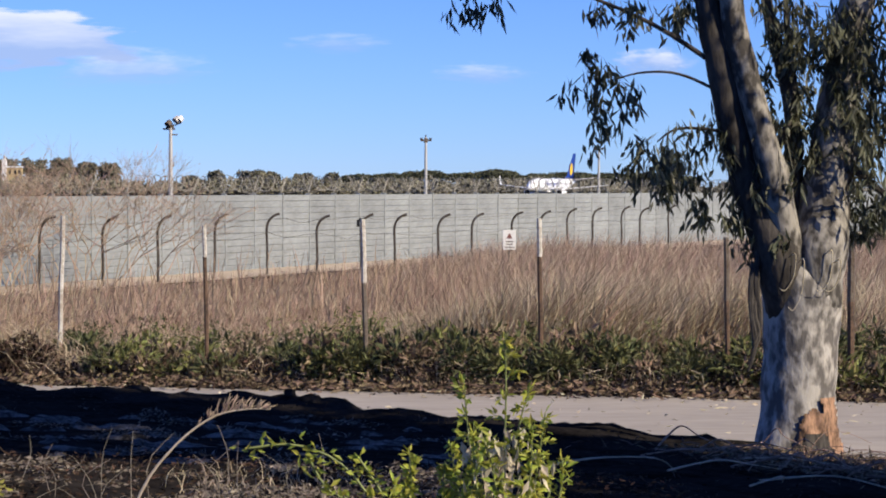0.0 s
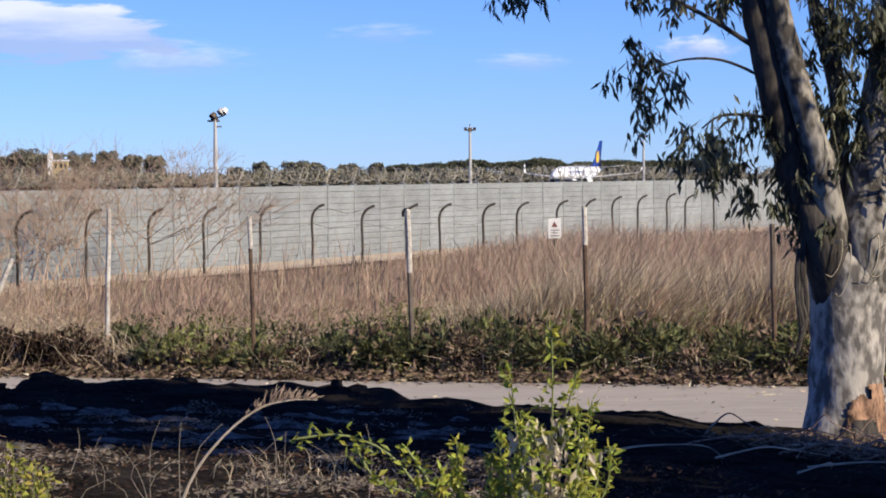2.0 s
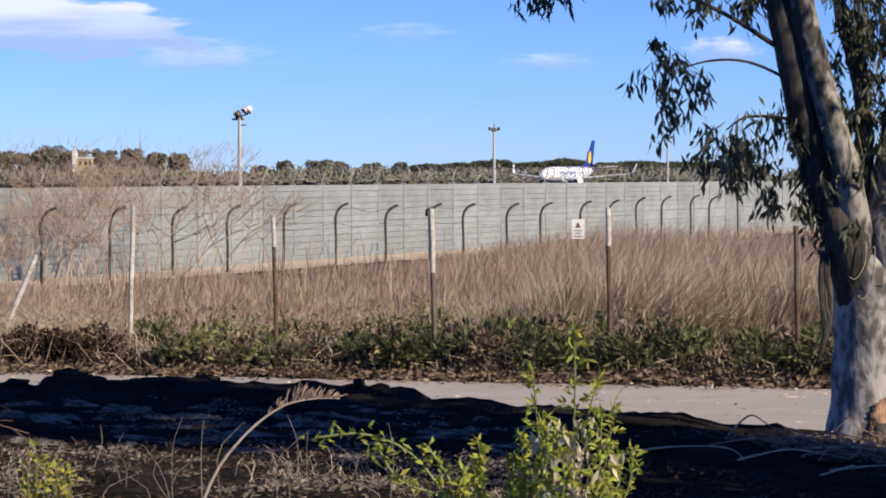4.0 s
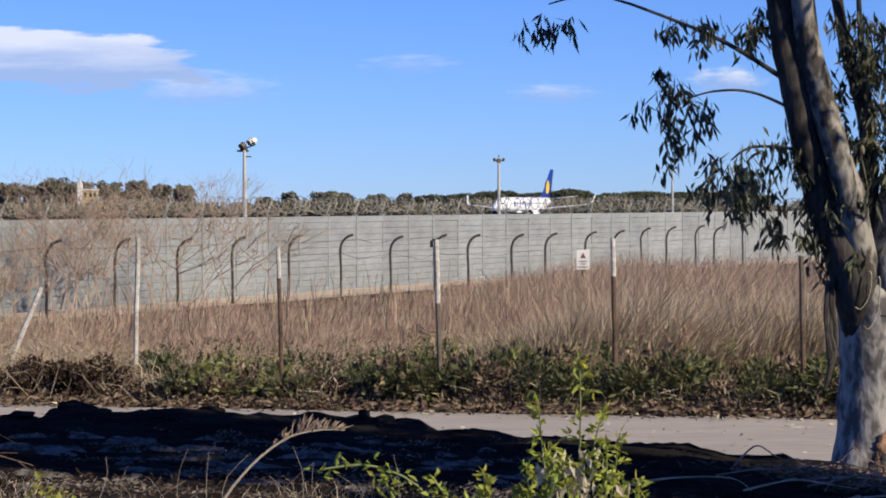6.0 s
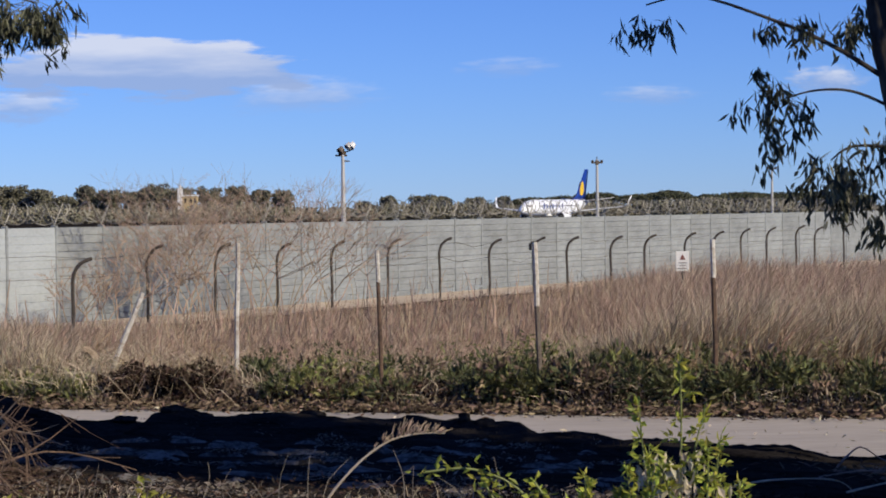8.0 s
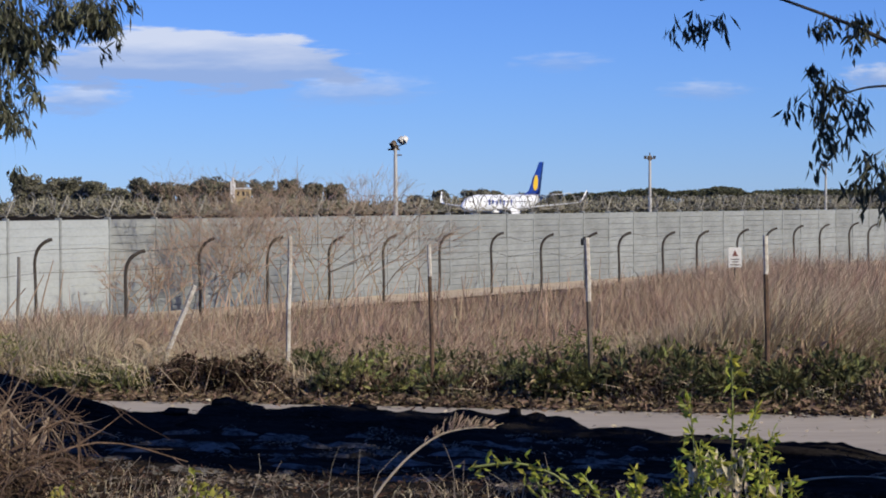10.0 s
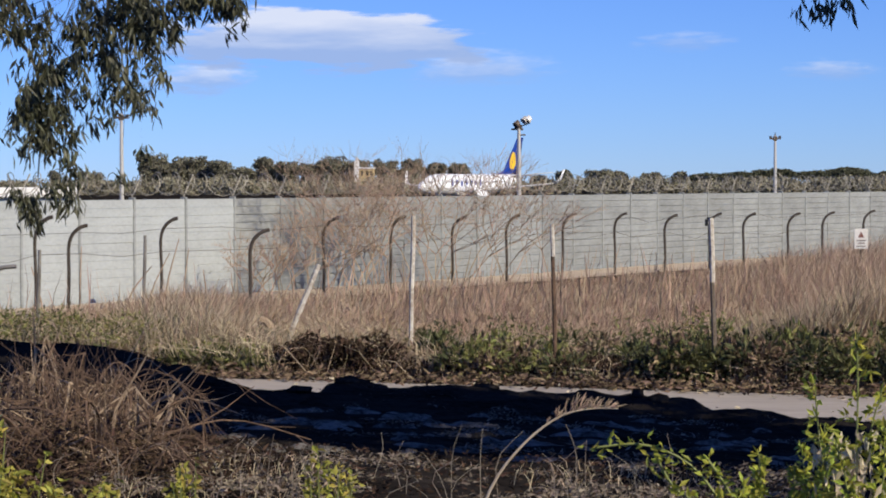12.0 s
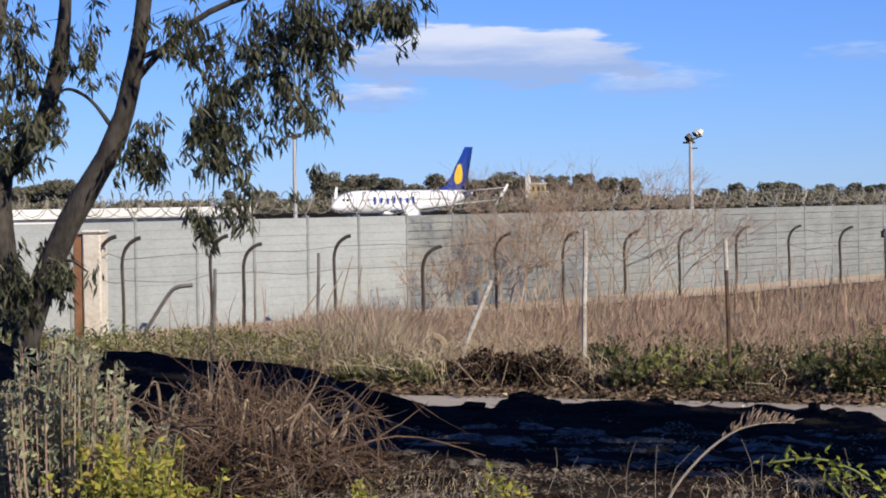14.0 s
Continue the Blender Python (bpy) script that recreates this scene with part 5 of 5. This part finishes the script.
# ---- bank and foreground ----
def bank_litter():
    # near litter, thin drifts standing for sun dapples, dark leaves, shade-darkened leaves
    for n, y0, y1, x0, x1, cut, m, name, label in ((26000, 10.3, 14.2, -3.4, 2.6, 0.16, ASH, "bank_litter", "dry grey-brown leaf litter on the near bank"),
                                                   (30000, 13.8, 22.0, -4.6, 2.2, 0.36, ASH, "litter_drifts", "thin grey litter drifts standing for sun dapples on the shaded bank"),
                                                   (5500, 10.2, 15, -3.6, 3.0, -0.6, DEADLEAF, "dark_litter", "dark leaves on the near bank"),
                                                   (9000, 10, 27, -7, 6.5, 0.0, SHADED_LITTER, "shaded_leaves", "leaves and bark on the bank, coloured dark for shade")):
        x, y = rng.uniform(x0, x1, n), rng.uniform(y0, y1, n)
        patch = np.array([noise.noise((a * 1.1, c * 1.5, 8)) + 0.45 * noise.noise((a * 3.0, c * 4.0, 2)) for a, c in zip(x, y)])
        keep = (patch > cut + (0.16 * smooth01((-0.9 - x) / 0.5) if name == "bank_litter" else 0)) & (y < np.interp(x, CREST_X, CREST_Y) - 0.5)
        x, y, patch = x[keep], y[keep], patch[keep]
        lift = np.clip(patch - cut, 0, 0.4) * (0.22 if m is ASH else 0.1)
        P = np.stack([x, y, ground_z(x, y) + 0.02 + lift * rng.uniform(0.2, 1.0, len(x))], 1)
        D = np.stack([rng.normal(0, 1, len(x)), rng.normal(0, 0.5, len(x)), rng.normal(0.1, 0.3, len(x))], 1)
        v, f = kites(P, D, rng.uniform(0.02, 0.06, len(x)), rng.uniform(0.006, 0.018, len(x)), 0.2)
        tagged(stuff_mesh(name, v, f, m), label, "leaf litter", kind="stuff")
    # low pale patches across the slope in place of sun dapples
    V, F = [], []
    for k in range(95):
        cx, cy = rng.uniform(-4.6, 2.0), rng.uniform(15.0, 21.5)
        L, w, tilt = rng.uniform(0.06, 0.3), rng.uniform(0.05, 0.18), rng.normal(0, 0.12)
        base = len(V)
        for j in range(5):
            for i in range(11):
                u, q = i / 5 - 1, j / 2 - 1
                e = 1 + 0.5 * noise.noise((u * 2 + k, q, 3))
                half = math.sqrt(max(0.0, 1 - u * u)) * e
                px, py = cx + u * L, cy + q * w * half + u * L * tilt
                lump = 0.035 * half * (1 - q * q) * (1 + 0.8 * noise.noise((px * 9, py * 9, 1)))
                V.append((px, py, rough_z(px, py) - 0.006 + lump))
        F += [(base + j * 11 + i, base + j * 11 + i + 1, base + j * 11 + i + 12, base + j * 11 + i + 11) for j in range(4) for i in range(10)]
    tagged(stuff_mesh("dapple_patches", np.array(V), F, DAPPLE), "low pale patches standing for sun dapples on the bank", "ash", kind="stuff")
    n = 1500
    y = rng.uniform(10.5, 14, n)
    x = rng.uniform(-0.25, 0.08, n) * y
    keep = np.array([noise.noise((a * 0.9, c * 0.5, 3)) for a, c in zip(x, y)]) > 0.0
    x, y = x[keep], y[keep]
    P = np.stack([x, y, ground_z(x, y)], 1)
    D = np.stack([rng.normal(0, 0.6, len(x)), rng.normal(0, 0.4, len(x)), np.ones(len(x))], 1)
    v, f = blades(P, D, rng.uniform(0.05, 0.2, len(x)), rng.uniform(0.003, 0.006, len(x)), 0.5)
    tagged(stuff_mesh("bank_grass", v, f, STRAW), "sparse dry grass on the near bank", "grass", kind="stuff")


bank_litter()


def soil_clods():
    """Lumps of earth along the crest of the bank, in the shade-darkened soil colour."""
    for x, w, h in ((-2.3, 0.30, 0.12), (-1.95, 0.25, 0.10), (-0.75, 0.3, 0.08), (0.9, 0.14, 0.12), (1.12, 0.24, 0.13), (-2.9, 0.3, 0.1), (-4.4, 0.4, 0.14)):
        y = float(np.interp(x, CREST_X, CREST_Y)) - 0.15
        bm = bmesh.new()
        bmesh.ops.create_icosphere(bm, subdivisions=3, radius=1.0)
        for v in bm.verts:
            k = 1 + 0.35 * noise.noise(v.co * 1.6 + Vector((x, y, 0))) + 0.12 * noise.noise(v.co * 5)
            v.co = Vector((v.co.x * w * 0.5 * k, v.co.y * w * 0.4 * k, v.co.z * h * 0.55 * k))
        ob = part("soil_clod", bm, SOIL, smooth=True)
        ob.location = (x, y, rough_z(x, y) + 0.01)
        tagged(ob, "dark lump of earth on the crest of the bank", "clod", "clods on the bank")


soil_clods()


def fallen_sticks():
    """Dry sticks heaped at the foot of the gum tree."""
    for k in range(30):
        bm = bmesh.new()
        x0, y0 = rng.uniform(4.1, 6.7), rng.uniform(17.6, 20.0)
        L, a = rng.uniform(0.35, 1.7), rng.normal(-0.3, 0.6)
        kink = rng.normal(0, 0.16)
        z0 = float(ground_z(x0, y0)) + rng.uniform(0.03, 0.16)
        pts = []
        for s in np.linspace(0, 1, 5):
            x, y = x0 + (s - 0.5) * L * math.cos(a), y0 + (s - 0.5) * L * math.sin(a)
            pts.append((x + 0.03 * rng.normal(), y + kink * math.sin(2.5 * s + k), float(ground_z(x, y)) + 0.02 + 0.018 * rng.normal() + 0.2 * math.sin(3.14 * s) * rng.random() + (z0 - float(ground_z(x0, y0))) * s))
        w = rng.uniform(0.004, 0.012)
        tube(bm, spline(pts, 15), [w * (1 - 0.045 * i) for i in range(15)], 6, 0.25)
        tagged(part("fallen_stick", bm, STICK), "bleached dry stick lying on the bank", "stick", "sticks under the gum tree")


fallen_sticks()


def foot_litter():
    """Bark and leaves shed round the gum tree."""
    n = 5200
    x, y = rng.normal(5.6, 0.7, n), 19.6 - np.abs(rng.normal(0, 0.9, n))
    P = np.stack([x, y, ground_z(x, y) + 0.02 + 0.06 * rng.random(n)], 1)
    v, f = kites(P, rng.normal(size=(n, 3)) * np.array([1, 0.6, 0.3]), rng.uniform(0.04, 0.15, n), rng.uniform(0.008, 0.025, n), 0.2)
    tagged(stuff_mesh("shed_bark", v, f, LITTER), "brown shed bark and leaves round the gum tree", "leaf litter", kind="stuff")


foot_litter()


def bleached_branches():
    """Long curved dry branches on the slope below the gum tree."""
    for pts in ([(2.3, 15.6), (2.7, 15.7), (3.2, 15.9), (3.5, 16.3)], [(3.3, 16.2), (3.8, 16.6), (4.3, 17.3), (4.7, 18.0)], [(3.9, 15.6), (4.4, 15.6), (4.9, 15.5), (5.6, 15.3)], [(4.3, 18.4), (4.9, 18.3), (5.6, 18.0), (6.4, 17.4)],
                [(1.7, 14.2), (1.95, 14.4), (2.1, 14.9)], [(3.6, 14.6), (3.9, 15.0), (4.0, 15.6)], [(5.2, 19.4), (5.7, 19.3), (6.2, 19.0), (6.8, 18.6)]):
        bm = bmesh.new()
        n = len(pts)
        q = spline([(x + rng.normal(0, 0.03), y + rng.normal(0, 0.05), float(ground_z(x, y)) + 0.03 + rng.uniform(0.04, 0.14) * math.sin(math.pi * i / (n - 1))) for i, (x, y) in enumerate(pts)], 16)
        tube(bm, q, [0.0095 - 0.00045 * i for i in range(16)], 6, 0.5)
        tagged(part("dry_branch", bm, PALE_LEAF), "long bleached dry branch lying on the bank", "branch", "branches on the bank")


bleached_branches()


def sapling(name, x, y, ztop, zbase, n, spread, label, lean=0.0, pale=0):
    """A young shrub: upright stems, short side sprigs and small leaves along them."""
    s = holder(name, x, y, zbase, label, "shrub")
    h = ztop - zbase
    P, D = [], []

    def leafy(pts, every):
        for p, q in zip(pts, pts[1:]):
            d = np.array(q) - np.array(p)
            for j in range(every):
                o = rng.normal(size=3)
                P.append(np.array(p) + d * rng.random() + o * 0.004)
                D.append(unit(d[None])[0] * 0.6 + o * np.array([0.8, 0.8, 0.5]))

    for k in range(n):
        a = rng.random() * 6.28 if k else 1.0
        u = rng.uniform(0.45, 0.9) if k else 1.0
        r = spread * (1.1 - 0.75 * u) * rng.uniform(0.6, 1.2) if k else spread * 0.06
        ca, sa = math.cos(a), math.sin(a)
        bend = rng.normal(0, spread * 0.09)
        pts = spline([(r * 0.2 * ca, r * 0.2 * sa, 0), (lean * 0.3 + r * 0.5 * ca + bend, r * 0.5 * sa, h * u * 0.4), (lean * 0.7 + r * 0.85 * ca - bend, r * 0.85 * sa, h * u * 0.75), (lean + r * ca, r * sa, h * u)], 14)
        bm = bmesh.new()
        tube(bm, pts, [0.005 * (1 - i / 15) + 0.0015 for i in range(14)], 5)
        # side sprigs, longest in the middle of the stem
        for i in range(4, 13):
            b = rng.random() * 6.28
            L = spread * rng.uniform(0.12, 0.34) * (1.25 - i / 13)
            p = np.array(pts[i])
            tip = p + np.array([L * math.cos(b), L * math.sin(b), L * rng.uniform(0.2, 0.9)])
            side = [tuple(p), tuple((p + tip) / 2 + np.array([0, 0, 0.01])), tuple(tip)]
            tube(bm, side, [0.002, 0.0016, 0.001], 4)
            leafy(side, 5)
        part("stem", bm, STEM, s)
        leafy(pts[5:], 2)
    P, D = np.array(P), np.array(D)
    v, f = kites(P, D, rng.uniform(0.024, 0.052, len(P)), rng.uniform(0.011, 0.022, len(P)), 0.25)
    stuff_mesh("leaves", v, f, FRESH, s, "small fresh yellow-green leaves")
    if pale:
        P = np.stack([rng.normal(lean * 0.5, spread * 0.20, pale), rng.normal(-0.05, 0.06, pale), rng.uniform(0.38, 0.70, pale) * h], 1)
        D = np.stack([rng.normal(0, 0.3, pale), rng.normal(0, 0.3, pale), -np.ones(pale)], 1)
        v, f = kites(P, D, rng.uniform(0.035, 0.085, pale), rng.uniform(0.018, 0.032, pale), 0.2)
        stuff_mesh("withered_leaves", v, f, PALE_LEAF, s, "withered cream leaves")
    return s


sapling("green_sapling", 1.06, 8.0, 2.07, 1.0, 14, 0.31, "young green shrub with fresh leaves and withered ones below", 0.0, 150)
sapling("green_shoot", 0.72, 8.0, 1.66, 1.0, 3, 0.10, "short green shoot of a young shrub")
sapling("green_shoot", 0.86, 8.1, 1.6, 1.0, 4, 0.13, "short green shoot of a young shrub")


def side_sprig():
    s = holder("trailing_sprig", 0.75, 8.05, 1.0, "trailing green sprig reaching sideways", "shrub")
    P, D = [], []
    for pts in ([(0, 0, 0), (-0.1, 0, 0.35), (-0.24, 0, 0.58), (-0.42, 0, 0.67), (-0.6, 0, 0.66)], [(0, 0, 0), (-0.12, 0, 0.4), (-0.3, 0, 0.5), (-0.38, 0, 0.62)], [(-0.05, 0, 0.2), (-0.1, 0, 0.45), (-0.2, 0, 0.62)]):
        q = spline(pts, 16)
        bm = bmesh.new()
        tube(bm, q, 0.005, 5)
        part("stem", bm, STEM, s)
        for p in q[6:]:
            for j in range(5):
                P.append(np.array(p) + rng.normal(size=3) * 0.014)
                D.append((rng.normal(), rng.normal(), rng.normal(0.3, 0.5)))
    v, f = kites(np.array(P), np.array(D), rng.uniform(0.025, 0.05, len(P)), rng.uniform(0.012, 0.022, len(P)), 0.25)
    stuff_mesh("leaves", v, f, FRESH, s, "small fresh yellow-green leaves")


side_sprig()


def arching_stalk():
    s = holder("arching_stalk", -0.4, 9.0, 0.95, "bleached arching dry stalk with a feathery seed head", "plant")
    bm = bmesh.new()
    q = spline([(0, 0, 0), (0.14, 0, 0.41), (0.27, 0, 0.6), (0.42, 0, 0.72), (0.55, 0, 0.755), (0.66, 0, 0.755)], 20)
    tube(bm, q, [0.0072 - 0.00025 * i for i in range(20)], 6)
    part("stem", bm, PALE_LEAF, s, "bleached curved stem")
    bm = bmesh.new()
    for k in range(90):
        s0 = 10.0 + 8.6 * rng.random()
        i0 = int(s0)
        p = Vector(q[i0]).lerp(Vector(q[i0 + 1]), s0 - i0)
        d = Vector((rng.normal(0.012, 0.012), rng.normal(0, 0.015), rng.uniform(0.015, 0.085) * (1 - abs(s0 - 13.5) / 6.5)))
        tube(bm, [p, p + d * 0.6, p + d + Vector((0.008, 0, 0))], [0.0012, 0.0022, 0.0008], 4)
    part("seed_head", bm, TWIG, s, "feathery brown seed head")


arching_stalk()


def left_thicket():
    """Shrubs and brushwood on the near bank."""
    for x, y, zt, r, n, m, name, label in ((-3.05, 10.0, 1.98, 0.40, 8800, GREYGREEN, "grey_shrub", "dense grey-green shrub with upright shoots"),
                                           (-2.62, 9.6, 1.62, 0.36, 2100, YELLOW_LEAF, "low_green_shrub", "low yellow-green leafy shrub"),
                                           (-1.72, 10.5, 1.32, 0.10, 130, YELLOW_LEAF, "low_green_shrub", "small yellow-green leafy plant"),
                                           (-2.35, 9.5, 1.36, 0.24, 500, YELLOW_LEAF, "low_green_shrub", "low yellow-green leafy shrub"),
                                           (-2.05, 9.8, 1.30, 0.26, 420, YELLOW_LEAF, "low_green_shrub", "low yellow-green leafy shrub"),
                                           (-1.06, 10.5, 1.37, 0.13, 240, YELLOW_LEAF, "low_green_shrub", "small yellow-green leafy plant")):
        s = holder(name, x, y, 0.95, label, "shrub")
        h = zt - 0.95
        k = max(8, n // 40)
        bx, by = rng.normal(0, r * 0.55, k), rng.normal(0, r * 0.5, k)
        bh = h * rng.uniform(0.55, 1.03, k) * (1 - 0.3 * np.minimum(1, (bx / (r * 1.3)) ** 2))
        bm = bmesh.new()
        for a, b, c in zip(bx, by, bh):
            tube(bm, [(a * 0.6, b * 0.6, 0), (a * 0.9, b * 0.9, c * 0.5), (a, b, c)], [0.006, 0.005, 0.002], 4)
        part("stem_tangle", bm, TWIG if m is GREYGREEN else STEM, s)
        i = rng.integers(0, k, n)
        u = rng.random(n) ** 0.7
        P = np.stack([bx[i] * (0.6 + 0.4 * u), by[i] * (0.6 + 0.4 * u), bh[i] * u], 1) + rng.normal(size=(n, 3)) * 0.015
        upright, wide = (0.6, 1.0) if m is GREYGREEN else (0.15, 1.5)
        D = np.stack([rng.normal(0, 0.7, n), rng.normal(0, 0.7, n), rng.normal(upright, 0.5, n)], 1)
        v, f = kites(P, D, rng.uniform(0.03, 0.06, n), rng.uniform(0.012, 0.024, n) * wide, 0.25)
        stuff_mesh("leaves", v, f, m, s)
    bramble(-3.05, 15.0, 0.85, 0.8, 0.66, 85, BRUSH, "brushwood_heap", "heap of dry brown branches on the bank", True)
    bramble(-2.6, 12.6, 0.7, 0.8, 0.5, 100, BRUSH, "brushwood_heap", "low heap of dry brown twigs on the bank", True, 0.8)
    bramble(-3.9, 17.5, 0.8, 0.8, 0.74, 80, BRUSH, "brushwood_heap", "heap of dry brown branches on the bank", True)
    # brown leaves and twigs matted under the heaps
    n = 6500
    x, y = rng.normal(-2.75, 0.5, n), rng.normal(13.0, 1.2, n)
    mound = 0.34 * np.exp(-((x + 2.75) / 0.7) ** 2 - ((y - 13.0) / 1.6) ** 2)
    P = np.stack([x, y, ground_z(x, y) + mound * rng.uniform(0.2, 1, n) + 0.02], 1)
    v, f = kites(P, rng.normal(size=(n, 3)) * np.array([1, 1, 0.5]), rng.uniform(0.03, 0.11, n), rng.uniform(0.006, 0.022, n), 0.2)
    tagged(stuff_mesh("heap_litter", v, f, DEADLEAF), "matted brown leaves and twigs under the brushwood", "leaf litter", kind="stuff")
    bm = bmesh.new()
    for k in range(44):
        x, y = rng.uniform(-3.6, 0.6), rng.uniform(10.5, 13)
        z = float(ground_z(x, y))
        h = rng.uniform(0.15, 0.42)
        tube(bm, spline([(x, y, z), (x + rng.normal(0, 0.03), y, z + h * 0.6), (x + rng.normal(0, 0.07), y, z + h)], 6), [0.0026, 0.0025, 0.0022, 0.0019, 0.0016, 0.0012], 4)
    tagged(part("dry_stems", bm, GREY_STEM), "thin upright dry weed stems on the bank", "stems", kind="stuff")


left_thicket()

# ---- movement ----
ROLL_PATH = [
    (0.0, 89.3, 621.7),
    (0.5, 87.5, 618.6),
    (1.0, 85.8, 615.4),
    (1.5, 83.9, 612.1),
    (2.0, 81.9, 608.5),
    (2.5, 79.4, 604.2),
    (4.8, 63.6, 576.2),
    (5.5, 57.8, 565.9),
    (6.0, 53.3, 558.0),
    (6.5, 48.6, 549.5),
    (7.0, 43.6, 540.8),
    (7.5, 38.7, 532.1),
    (8.2, 30.9, 518.3),
    (10.3, 2.6, 468.1),
    (11.0, -7.9, 449.4),
    (11.5, -16.2, 434.8),
    (12.0, -24.8, 419.6),
    (12.5, -33.6, 404.0),
    (13.0, -42.6, 388.0),
    (13.5, -52.2, 371.0),
    (14.0, -62.0, 353.7),
]


def motions():
    """The airliner gathers speed along the runway."""
    walk(PLANE, [(t, pose(x, y, -0.85, 0, 0, -119.4)) for t, x, y in ROLL_PATH])


motions()
